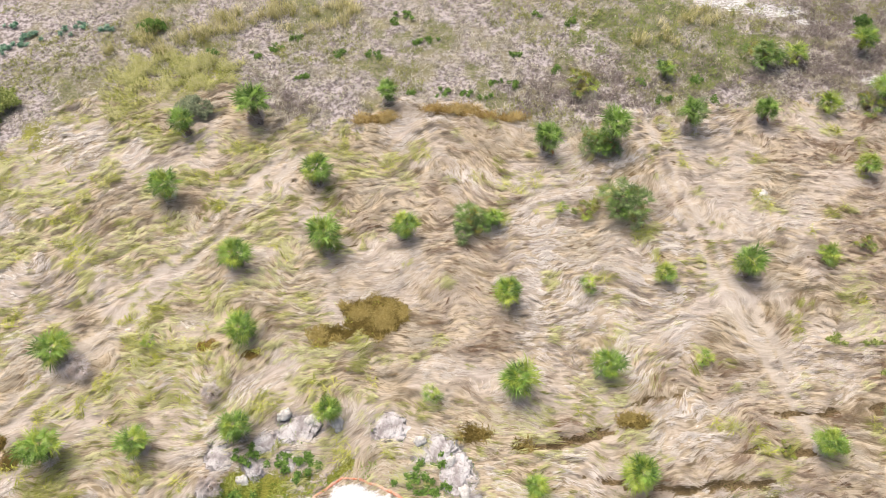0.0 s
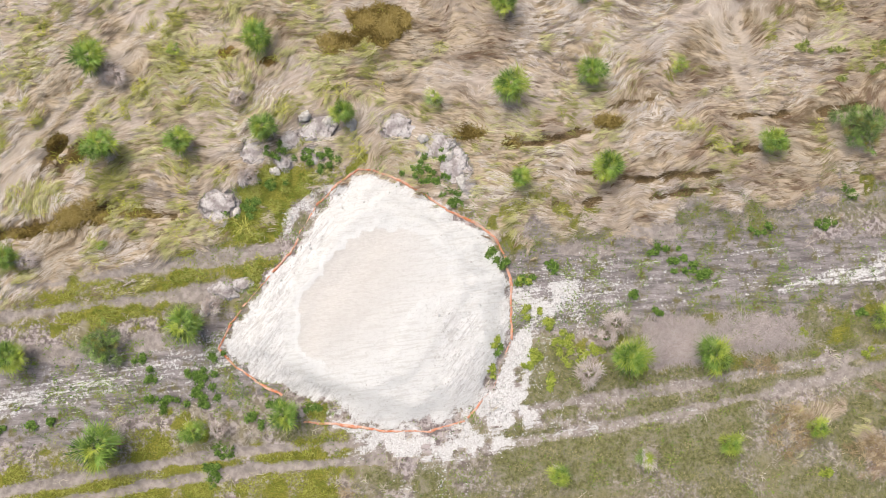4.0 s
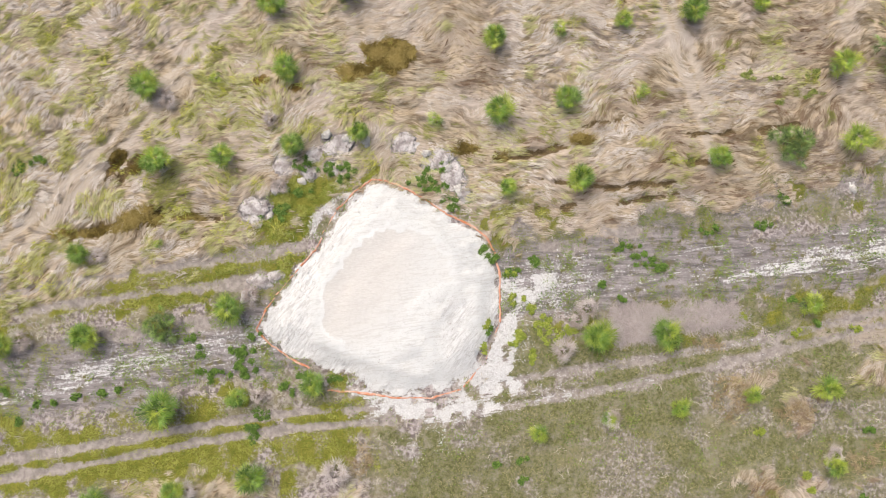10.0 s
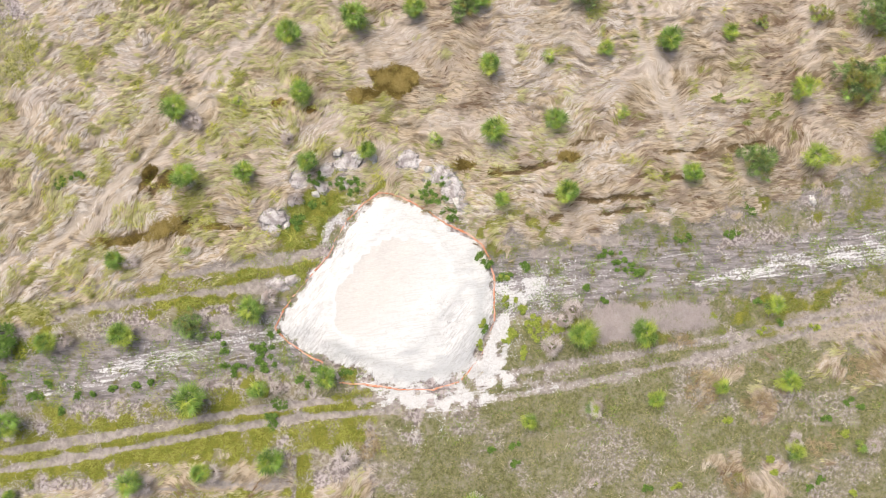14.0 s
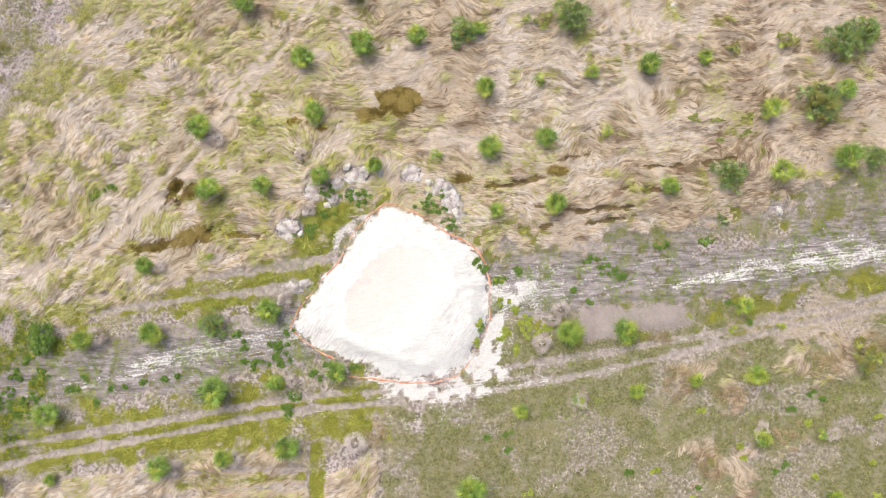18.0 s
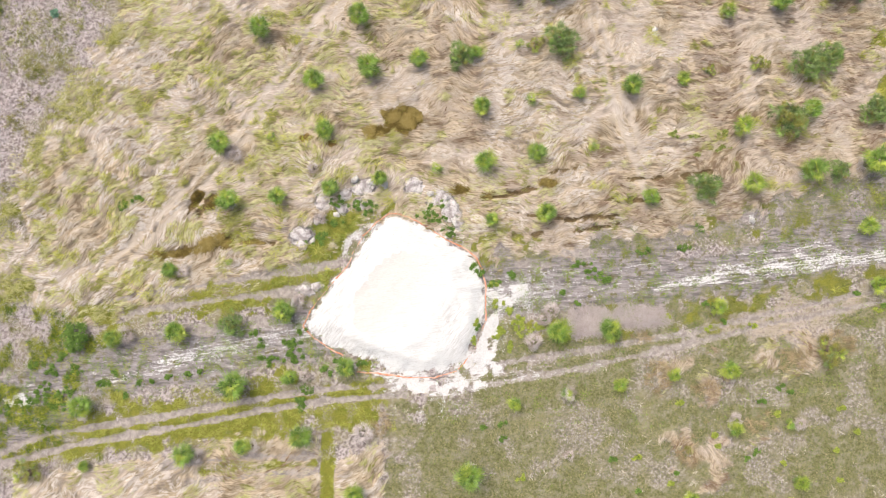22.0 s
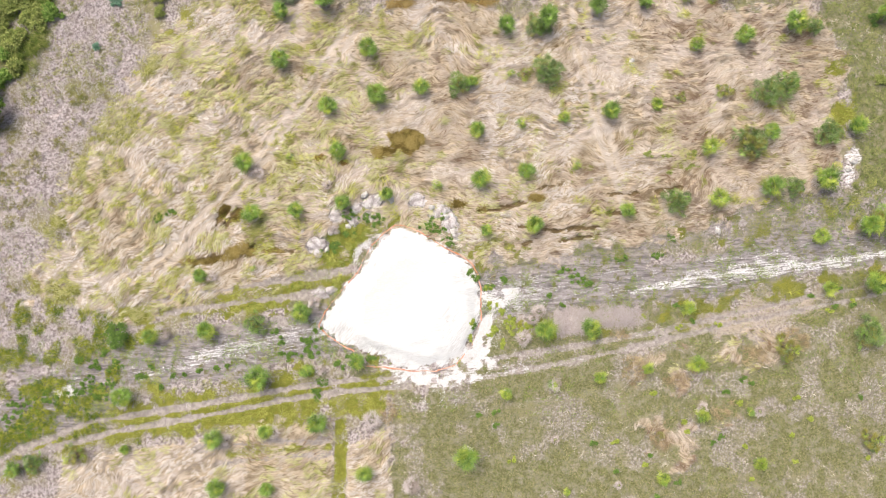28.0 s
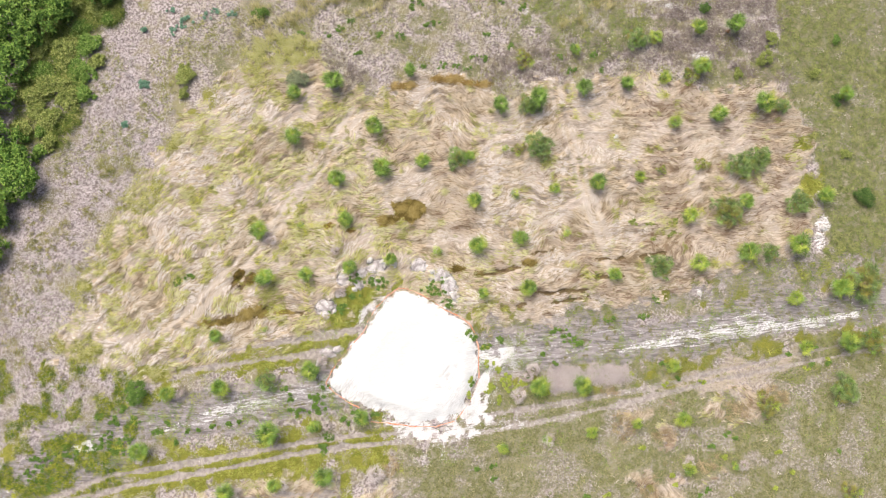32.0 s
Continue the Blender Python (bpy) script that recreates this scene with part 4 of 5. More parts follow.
def all_brush():
    pale = [(0.19, 0.145, 0.145), (0.39, 0.33, 0.335), (0.54, 0.485, 0.50), (0.66, 0.61, 0.63)]
    curly = [(0.17, 0.15, 0.11), (0.33, 0.29, 0.225), (0.48, 0.435, 0.355), (0.59, 0.545, 0.47)]
    fresh = [(0.16, 0.18, 0.03), (0.33, 0.35, 0.05), (0.50, 0.50, 0.10), (0.60, 0.58, 0.20)]
    tufts("dead_stalks", "tangled pale grey dead stalks lying flat", 26000, (-76, -20, -40, 52), {"brush": 1.0, "bare": 0.1}, pale, 8, 0.22, 0.62, 0.2, 0.024, west_side)
    tufts("dry_tussocks", "curly grey-tan dry grass tussocks", 66000, (-45, 80, -46, 54), {"brush": 0.9}, curly, 7, 0.11, 0.46, 0.28, 0.035, lambda x, y: (RNG.random(len(x)) < smooth(-42, -30, x)) & (RNG.random(len(x)) < np.where(y > 20, 1.0, 0.3)))
    tufts("mossy_tussocks", "olive green grass tussocks among dry brush", 22000, (-70, 80, 14, 54), {"brush": 1.0}, [(0.11, 0.13, 0.025), (0.24, 0.25, 0.07), (0.40, 0.38, 0.16)], 9, 0.12, 0.5, 0.35, 0.03, lambda x, y: fbm(x, y, 5, 121, 4) > 0.08)
    tufts("lime_tussocks", "bright yellow-green grass tussocks in the straw", 11000, (-58, 62, -14, 40), {"straw": 0.8, "lime": 0.3, "trail": -0.9}, fresh, 16, 0.16, 0.65, 0.38, 0.032, lambda x, y: fbm(x, y, 1.7, 141, 2) + 0.3 * smooth(-14, -32, x) - 0.3 * smooth(-10, 5, x) > 0.5, 0.6, "grass")
    tufts("dotted_tussocks", "small round olive tussocks dotted over grey brush", 2600, (-66, -42, -18, 16), {"brush": 1.0}, [(0.10, 0.11, 0.025), (0.22, 0.21, 0.06), (0.38, 0.34, 0.13)], 18, 0.15, 0.3, 0.3, 0.035, lambda x, y: fbm(x, y, 1.6, 143, 2) > 0.1, 0.5, "grass")
    tufts("weedy_tussocks", "yellow-green and green weedy tussocks on pale soil", 11000, (-64, -38, -36, -14), {"bare": 0.8, "brush": 0.8, "green": 0.8, "white": -0.5, "ruts": -1}, [(0.04, 0.09, 0.012), (0.09, 0.15, 0.02)] + fresh[:3], 16, 0.16, 0.4, 0.3, 0.035, lambda x, y: fbm(x, y, 2.2, 145, 2) + 0.25 * smooth(-42, -50, x) > 0.3, 0.5, "grass")
    tufts("dusky_stalks", "dark purple-brown dead weed stalks", 30000, (-18, 64, 26, 52), {"brush": 1.0, "straw": 0.25, "green": 0.3}, [(0.10, 0.075, 0.07), (0.2, 0.16, 0.15), (0.32, 0.27, 0.26)], 9, 0.16, 0.4, 0.3, 0.03, lambda x, y: (RNG.random(len(x)) < smooth(-2.5, 3.0, np.maximum.reduce([area(x, y, q) for q in DUSK]) + 2.0 * fbm(x, y, 3, 155, 3))) & (fbm(x, y, 1.2, 157, 2) > -0.3))
    tufts("ashen_stalks", "ash grey and pinkish dead grass in flattened heaps", 9000, (14, 33, -20, -14), {"ashen": 1.0}, [(0.27, 0.22, 0.215), (0.44, 0.385, 0.38), (0.55, 0.495, 0.49)], 9, 0.12, 0.6, 0.14, 0.022, lambda x, y: x > 0)
    tufts("feather_grass", "tall yellow-tan feathery grass in the brush", 5200, (-32, 34, 35, 48), {"brush": 1.0, "green": 1.0, "bare": 0.6}, [(0.20, 0.19, 0.05), (0.38, 0.35, 0.13), (0.54, 0.48, 0.26), (0.64, 0.57, 0.38)], 16, 0.16, 0.55, 1.0, 0.03, lambda x, y: (np.maximum.reduce([area(x, y, q) for q in FEATHER]) + 1.6 * fbm(x, y, 1.8, 151, 2) > 0.1) & (fbm(x, y, 1.3, 153, 2) > -0.12), 0.35, "grass")
    tufts("tawny_tussocks", "tawny dead grass tussocks on the olive grass", 9000, (-12, 64, -44, -18), {"green": 1.0, "straw": 1.0, "lime": 0.8, "brush": 1.0}, [(0.16, 0.11, 0.06), (0.33, 0.25, 0.15), (0.50, 0.40, 0.26)], 16, 0.15, 0.5, 0.3, 0.03, lambda x, y: blots(x, y, [(30.3, -23.9, 1.5, 2.2), (46.9, -22.1, 2.2, 1.6), (42.6, -29.4, 2.0, 1.2), (33.4, -32.6, 1.8, 1.6), (-3.9, -29.4, 1.2, 1.4), (52.5, -19.5, 2.2, 1.4), (20, -16.4, 1.2, 0.8), (36, -25, 1.6, 1.0), (28.6, -18.8, 1.4, 0.8)]) > 0.4, 0.5, "grass")
    tufts("thicket_grass", "tall olive and green grass before the trees", 11000, (-68, -44, 12, 52), {"green": 1.0, "brush": 0.6}, [(0.04, 0.075, 0.012), (0.11, 0.16, 0.03), (0.25, 0.28, 0.07), (0.42, 0.39, 0.17)], 18, 0.26, 0.75, 0.8, 0.036, lambda x, y: (area(x, y, GREEN_NW) + 3.0 * fbm(x, y, 2.5, 147, 3) > 0.7) & (fbm(x, y, 1.6, 149, 2) > -0.25), 0.45, "grass")


lodged_grass()
all_turf()
all_brush()


# ---- parts ----
def part(name, data, parent, label=""):
    ob = new(name, data)
    ob.parent = parent
    return tagged(ob, label)


def bm_mesh(name, bm, material, smooth_faces=False):
    me = bpy.data.meshes.new(name)
    bm.to_mesh(me)
    bm.free()
    me.materials.append(material)
    if smooth_faces:
        me.polygons.foreach_set("use_smooth", np.ones(len(me.polygons), bool))
    return me


def tube(bm, points, radii, sides=6):
    rings = []
    for i, (p, r) in enumerate(zip(points, radii)):
        p = Vector(p)
        d = (Vector(points[min(i + 1, len(points) - 1)]) - Vector(points[max(i - 1, 0)])).normalized()
        u = d.orthogonal().normalized()
        w = d.cross(u)
        rings.append([bm.verts.new(p + (u * math.cos(k * 2 * math.pi / sides) + w * math.sin(k * 2 * math.pi / sides)) * r) for k in range(sides)])
    for a, b in zip(rings, rings[1:]):
        for k in range(sides):
            bm.faces.new((a[k], a[(k + 1) % sides], b[(k + 1) % sides], b[k]))
    bm.faces.new(rings[-1])


# ---- palms ----
def frond_mesh(name, material, leaflets, spread, stalk, reach, droop, seed, slim=1.0):
    """A fan leaf along +x: a stalk and folded leaflets that part towards their drooping tips."""
    r = random.Random(seed)
    bm = bmesh.new()
    hub = Vector((stalk, 0, 0))
    h = bm.verts.new(hub)
    foot = [bm.verts.new((0, 0.025 * math.cos(q), 0.025 * math.sin(q))) for q in (0.5, 2.6, 4.7)]
    for q in range(3):
        bm.faces.new((foot[q], foot[(q + 1) % 3], h))
    for i in range(leaflets):
        a = radians(spread) * (2 * i / (leaflets - 1) - 1) + r.uniform(-0.06, 0.06)
        ln = reach * (1 - 0.3 * (abs(a) / radians(spread)) ** 2) * r.uniform(0.75, 1.15)
        wd = reach * 1.15 / leaflets * slim
        d, s = Vector((math.cos(a), math.sin(a), 0)), Vector((-math.sin(a), math.cos(a), 0))
        cup = 0.22 * reach * (1 - math.cos(a)) - 0.1 * reach * abs(math.sin(a)) ** 2
        mid = hub + d * ln * 0.52 + Vector((0, 0, cup))
        tip = hub + d * ln * r.uniform(0.85, 1.0) + s * r.uniform(-0.09, 0.09) * reach + Vector((0, 0, cup - droop * reach * r.uniform(0.3, 1.5)))
        ml, mr, mm, tp = (bm.verts.new(q) for q in (mid + s * wd, mid - s * wd, mid + Vector((0, 0, wd * 1.1)), tip))
        for q in ((h, mm, ml), (h, mr, mm), (ml, mm, tp), (mm, mr, tp)):
            bm.faces.new(q)
    return bm_mesh(name, bm, material)


FAN = {}
for key, material in (("green", FROND), ("dark", FROND_DARK), ("lime", FROND_LIME), ("olive", FROND_OLIVE), ("dead", FROND_DEAD), ("rust", FROND_RUST)):
    FAN[key] = [frond_mesh("frond_" + key, material, 27, 128, 0.40 + 0.06 * j, 0.62 - 0.03 * j, (0.22 if key != "dead" else 0.3) + 0.08 * j, 5 * j + 1, 0.62 if key != "dead" else 0.5) for j in range(3)]


def palm(name, seed, rise, fronds, mix, skirt, flat=0.0, many_crowns=1, trunk_r=0.16):
    """A palm with a crown one metre in radius, its heart `rise` metres up: trunk, living fronds and a skirt of dead ones."""
    r = random.Random(seed)
    top = new(name)
    lean = (r.uniform(-0.12, 0.12), r.uniform(-0.12, 0.12))
    bm = bmesh.new()
    tube(bm, [(0, 0, -0.25), (lean[0] * 0.4, lean[1] * 0.4, rise * 0.5), (lean[0], lean[1], rise)], [trunk_r * 1.25, trunk_r, trunk_r * 0.8], 9)
    part("trunk", bm_mesh("trunk", bm, BARK, True), top, "fibrous brown trunk")
    hearts = [(lean[0], lean[1], rise)]
    for k in range(many_crowns - 1):
        a, q = k * 2.4 + 0.3 * r.random(), 0.62 * math.sqrt((k + 1) / many_crowns)
        hearts.append((q * math.cos(a), q * math.sin(a), rise * (1.1 - 0.9 * q) * r.uniform(0.85, 1.1)))
    for i in range(fronds):
        hx, hy, hz = hearts[i % len(hearts)]
        q = (i + 0.5) / fronds
        lift = 74 - 78 * q ** 0.9 - flat
        size = r.uniform(0.72, 1.12) * (0.8 + 0.2 * math.sin(math.pi * min(1, q + 0.2))) * (1.0 if many_crowns == 1 else 0.52)
        m = pose(hx, hy, hz, 0, 0, i * 137.5 + r.uniform(-25, 25)) @ pose(0, 0, 0, 0, -lift + r.uniform(-16, 16), 0) @ pose(0, 0, 0, r.uniform(-38, 38), 0, 0)
        f = part("frond", r.choice(FAN[r.choice(mix)]), top)
        f.matrix_basis = m @ Matrix.Diagonal((size, size, size, 1))
    side = r.uniform(0, 360)
    for i in range(skirt):
        size = r.uniform(0.6, 0.95)
        f = part("dead_frond", r.choice(FAN["dead" if r.random() < 0.93 else "rust"]), top, "withered grey frond")
        a = side + r.gauss(0, 95)
        f.matrix_basis = pose(lean[0], lean[1], rise * r.uniform(0.45, 0.85), 0, 0, a) @ pose(0, 0, 0, 0, r.uniform(35, 78), 0) @ pose(0, 0, 0, r.uniform(-40, 40), 0, 0) @ Matrix.Diagonal((size, size, size, 1))
    return top


KINDS = {
    "g": [palm("fan_palm", 11 + k, 0.75, 24, ["green", "green", "lime"], 8 + k) for k in range(4)],
    "t": [palm("tall_fan_palm", 31 + k, 1.0, 25, ["green", "green", "dark"], 16) for k in range(2)],
    "d": [palm("palmetto", 41 + k, 0.55, 72, ["dark", "dark", "dark", "green", "olive"], 0, 0, 9) for k in range(3)],
    "o": [palm("olive_palmetto", 51 + k, 0.5, 40, ["olive", "dark", "olive", "lime"], 0, 0, 5) for k in range(2)],
    "y": [palm("young_fan_palm", 61 + k, 0.55, 14, ["lime", "lime", "green"], 3) for k in range(3)],
    "s": [palm("stunted_palm", 71 + k, 0.45, 9, ["lime", "green"], 8) for k in range(2)],
}
LOOK = {"g": ("green fan palm with dead fronds, standing in straw grass", "palm", "scattered palms"),
        "t": ("taller green fan palm over a grey skirt of dead fronds", "palm", "scattered palms"),
        "d": ("dark green dense palmetto clump in dry grass", "palmetto", "palmetto clumps"),
        "o": ("olive and yellowing palmetto clump among dry grass", "palmetto", "palmetto clumps"),
        "y": ("small yellow-green young fan palm in grass", "palm", "scattered palms"),
        "s": ("stunted palm with a few green leaves among withered fronds", "palm", "scattered palms")}
for kind, masters in KINDS.items():
    for ob in masters:
        tagged(ob, LOOK[kind][0], LOOK[kind][1], LOOK[kind][2])


def crown(ob):
    """The middle of a palm's living crown and its mean half width."""
    tips = np.array([(f.matrix_basis @ Vector((1.0, 0, 0))).xy for f in ob.children if f.name.startswith("frond")])
    mid = (tips.max(0) + tips.min(0)) / 2
    return mid[0], mid[1], float(np.percentile(np.hypot(*(tips - mid).T), 90))


CROWN = {kind: [crown(ob) for ob in masters] for kind, masters in KINDS.items()}


def plant(x, y, wide, kind):
    """A palm of the given kind with a crown `wide` metres across."""
    masters = KINDS[kind]
    k = random.randrange(len(masters))
    mx, my, half = CROWN[kind][k]
    s = wide / 2 * (1.04 if kind in "do" else 1.06) / half
    m = pose(x, y, height(x, y) - 0.05, 0, 0, random.uniform(0, 360)) @ Matrix.Diagonal((s, s, s, 1)) @ Matrix.Translation((-mx, -my, 0))
    copy_thing(masters[k], m)


NORTH = [(-13.3, 28.9, 3.7, "t"), (-19.6, 27.3, 2.6, "g"), (-19.3, 20.1, 3.0, "g"), (-7.0, 21.9, 3.3, "g"), (-1.4, 31.0, 2.4, "t"), (16.9, 33.2, 3.8, "o"), (12.8, 25.1, 3.1, "t"),
         (17.2, 25.4, 3.7, "d"), (18.7, 26.1, 3.6, "t"), (15.6, 18.1, 2.6, "o"), (18.9, 18.6, 4.8, "d"), (13.5, 18.4, 1.3, "s"), (6.0, 16.9, 3.7, "d"), (7.9, 17.0, 2.0, "g"), (0.6, 16.2, 2.8, "g"),
         (-5.5, 15.0, 3.3, "g"), (-12.7, 13.5, 3.1, "g"), (8.5, 9.9, 2.7, "g"), (14.8, 11.0, 1.8, "s"), (21.0, 11.8, 2.2, "y"), (27.5, 12.8, 2.9, "g"), (34.2, 13.8, 2.2, "y"), (37.7, 15.0, 1.8, "o"), (43.7, 15.5, 2.8, "o")]
NORTH_EAST = [(49.8, 15.6, 4.8, "d"), (52.6, 16.4, 4.1, "d"), (47.0, 8.5, 4.9, "d"), (50.1, 9.8, 2.7, "g"), (41.3, 7.5, 3.1, "y"), (58.2, 9.7, 4.2, "d"), (62.3, 10.5, 3.1, "g"), (46.6, 23.6, 3.2, "g"), (40.0, 22.3, 2.6, "y"),
              (53.9, 25.1, 3.7, "g"), (57.1, 25.0, 2.8, "d"), (38.8, 29.7, 2.5, "y"), (32.7, 28.7, 2.5, "t"), (25.9, 27.8, 3.0, "t"), (25.0, 34.7, 2.2, "g"), (34.7, 36.3, 4.0, "d"), (37.9, 36.8, 2.7, "y"), (44.8, 38.3, 2.9, "g"),
              (50.3, 38.4, 3.4, "t"), (43.1, 30.2, 3.2, "o"), (44.6, 31.5, 3.4, "g"), (67.3, 27.2, 2.6, "g")]
MIDDLE = [(22.6, 4.9, 1.5, "s"), (15.3, 4.1, 2.7, "g"), (9.0, 2.8, 3.2, "g"), (2.9, 2.2, 1.8, "s"), (42.2, 0.1, 3.4, "y"), (49.4, 1.8, 3.6, "g"), (53.2, 2.0, 2.9, "d"), (57.0, 2.6, 4.0, "g"), (36.7, -0.2, 4.1, "d"), (29.4, -1.5, 2.5, "g"),
          (26.9, -1.7, 1.6, "o"), (16.4, -3.5, 3.0, "g"), (9.8, -4.3, 2.0, "g"), (63.0, -3.8, 3.6, "g"), (67.1, -2.9, 5.9, "d"), (56.3, -5.2, 3.0, "y")]
EAST = [(57.4, -12.5, 2.5, "y"), (63.5, -11.7, 3.5, "g"), (67.0, -11.3, 3.9, "d"), (62.6, -18.8, 4.5, "d"), (51.0, -20.5, 4.3, "o"), (38.5, -22.7, 3.1, "y"), (37.6, -15.1, 2.6, "y"), (31.9, -23.4, 1.9, "y"), (24.1, -18.1, 3.3, "g"),
        (17.8, -18.2, 3.4, "g"), (25.3, -24.6, 2.1, "y"), (12.4, -26.8, 2.2, "y"), (18.7, -25.7, 1.9, "s"), (39.1, -29.9, 2.4, "y"), (45.9, -29.3, 1.5, "s"), (6.7, -35.1, 3.9, "g"), (20.5, -40.0, 1.3, "y"), (33.4, -38.1, 2.3, "y"),
        (46.7, -36.2, 2.3, "y"), (62.3, -33.0, 3.7, "o")]
WEST = [(-13.4, -30.5, 3.1, "g"), (-20.3, -31.8, 2.4, "g"), (-8.2, -22.4, 2.6, "g"), (-14.9, -23.7, 2.2, "g"), (-21.6, -24.5, 3.8, "g"), (-40.2, -27.1, 3.4, "g"), (-36.5, -19.0, 2.6, "g"), (-28.8, -18.2, 3.1, "g"),
        (-22.4, -17.2, 3.3, "d"), (-15.7, -15.8, 3.3, "g"), (-29.9, -10.6, 2.1, "g"), (-22.7, -1.9, 3.2, "g"), (-16.8, -1.4, 2.7, "g"), (-10.3, -0.4, 2.5, "g"), (-4.2, 0.9, 2.3, "g"), (-24.1, 5.3, 3.3, "g"), (-11.1, 6.9, 2.9, "g"),
        (-17.9, 6.3, 1.5, "s"), (-22.8, -9.6, 1.1, "s")]
SOUTH_WEST = [(-27.3, -32.6, 2.9, "g"), (-46.5, -35.1, 3.9, "o"), (-39.7, -34.3, 1.6, "g"), (-52.1, -35.8, 2.9, "d"), (-54.5, -36.8, 2.4, "g"), (-6.8, -37.2, 2.6, "g"), (-19.9, -39.3, 2.2, "g"), (-26.8, -39.2, 2.9, "g")]
for group in (NORTH, NORTH_EAST, MIDDLE, EAST, WEST, SOUTH_WEST):
    for spot in group:
        plant(*spot)
for masters in KINDS.values():
    for ob in masters:
        for o in (*ob.children_recursive, ob):
            bpy.data.objects.remove(o)


# ---- sand pad fence ----
def silt_fence(way, label, buried=0.0):
    """A run of low, leaning orange fabric between timber stakes."""
    fence = new("silt_fence")
    dense = []
    for (ax, ay), (bx, by) in zip(way, way[1:]):
        k = max(1, round(math.hypot(bx - ax, by - ay) / 0.3))
        dense += [(ax + (bx - ax) * i / k, ay + (by - ay) * i / k) for i in range(k)]
    dense.append(way[-1])
    r = random.Random(len(dense))
    cx, cy = -2, -14
    lean, rise = 0.2, 0.13
    pts = []
    for i, (x, y) in enumerate(dense):
        out = Vector((x - cx, y - cy, 0)).normalized()
        x, y = x + r.uniform(-0.03, 0.03), y + r.uniform(-0.03, 0.03)
        z = height(x, y)
        lean = min(0.36, max(0.14, lean + r.uniform(-0.06, 0.06)))
        rise = min(0.24, max(0.07, rise + r.uniform(-0.05, 0.05)))
        pts.append((Vector((x, y, z - 0.06)), Vector((x, y, z + rise - buried)) + out * lean, out))
    for i in range(0, len(pts) - 1, 4):
        run = pts[i:i + 5]
        if 1 < i < len(pts) - 6 and r.random() < 0.07:
            continue
        bm = bmesh.new()
        rows = []
        for low, high, out in run:
            belly = (low + high) / 2 + Vector((0, 0, 0.07)) - out * 0.03
            rows.append([bm.verts.new(p) for p in (low, belly, high, high + Vector((0, 0, -0.03)) + out * 0.02, belly + Vector((0, 0, -0.04)), low + out * 0.02)])
        for a, b in zip(rows, rows[1:]):
            for k in range(5):
                bm.faces.new((a[k], b[k], b[k + 1], a[k + 1]))
        part("fabric", bm_mesh("fabric", bm, FENCE, True), fence)
        if i % 8 == 0:
            bm = bmesh.new()
            bmesh.ops.create_cube(bm, size=1, matrix=Matrix.Translation((*run[0][0].xy, run[0][0].z + 0.2)) @ pose(0, 0, 0, r.uniform(-12, 12), r.uniform(-12, 12), 30) @ Matrix.Diagonal((0.045, 0.045, 0.75, 1)))
            part("stake", bm_mesh("stake", bm, STAKE), fence, "weathered wooden stake")
    return tagged(fence, label, "fence", "silt fence runs")


silt_fence([(-8.5, -21.0), (-10.5, -20.0), (-12.3, -18.8), (-13.5, -17.5), (-12.7, -15.8), (-11.9, -14.6)], "low leaning orange fabric silt fence at the pad's corner")
silt_fence([(-11.7, -14.3), (-10.6, -12.9), (-9.7, -11.9)], "orange silt fence half hidden in lime green grass", 0.1)
silt_fence([(-9.5, -11.7), (-8.2, -10.2), (-7.6, -9.0)], "short sagging orange silt fence by lime green grass")
silt_fence([(-7.6, -8.6), (-6.4, -6.6)], "orange silt fence half buried in white sand", 0.16)
silt_fence([(-6.3, -6.4), (-4.6, -4.7), (-3.0, -3.5), (-2.0, -3.6)], "orange silt fence bent round the pad's tip")
silt_fence([(-1.9, -3.6), (-0.7, -4.0), (1.7, -5.2), (4.0, -6.8), (6.1, -7.8), (7.6, -8.9), (8.4, -10.2)], "orange silt fence leaning beside green weeds")
silt_fence([(8.4, -10.4), (8.9, -12.7), (8.9, -14.8), (8.9, -16.8)], "faded orange silt fence along the sand's edge", 0.05)
silt_fence([(8.8, -17.0), (8.1, -18.9), (7.6, -20.4), (5.5, -22.7)], "orange silt fence nearly covered with sand", 0.14)
silt_fence([(5.3, -22.9), (2.5, -23.7), (-0.6, -23.7), (-3.6, -23.2), (-6.9, -23.0)], "orange silt fence low over spilled sand", 0.06)


# ---- mounds and rocks ----
def lump(name, material, x, y, rx, ry, high, seed, label, category, rough=0.22, group="", cuts=4):
    bm = bmesh.new()
    bmesh.ops.create_icosphere(bm, subdivisions=cuts, radius=1)
    for v in bm.verts:
        p = v.co.copy()
        k = 1 + rough * noise.fractal(p * 1.3 + Vector((seed, 0, 0)), 0.7, 2.1, 6) + 0.07 * noise.noise(p * 6 + Vector((0, seed, 0))) + 0.15 * noise.noise(p * 11 + Vector((seed, seed, 0))) + 0.10 * noise.noise(p * 25)
        v.co = Vector((p.x * rx * k, p.y * ry * k, p.z * high * k))
    ob = new(name, bm_mesh(name, bm, material, True))
    ob.location = (x, y, height(x, y) + high * 0.12)
    ob.rotation_euler = (0, 0, seed * 0.7)
    return tagged(ob, label, category, group)


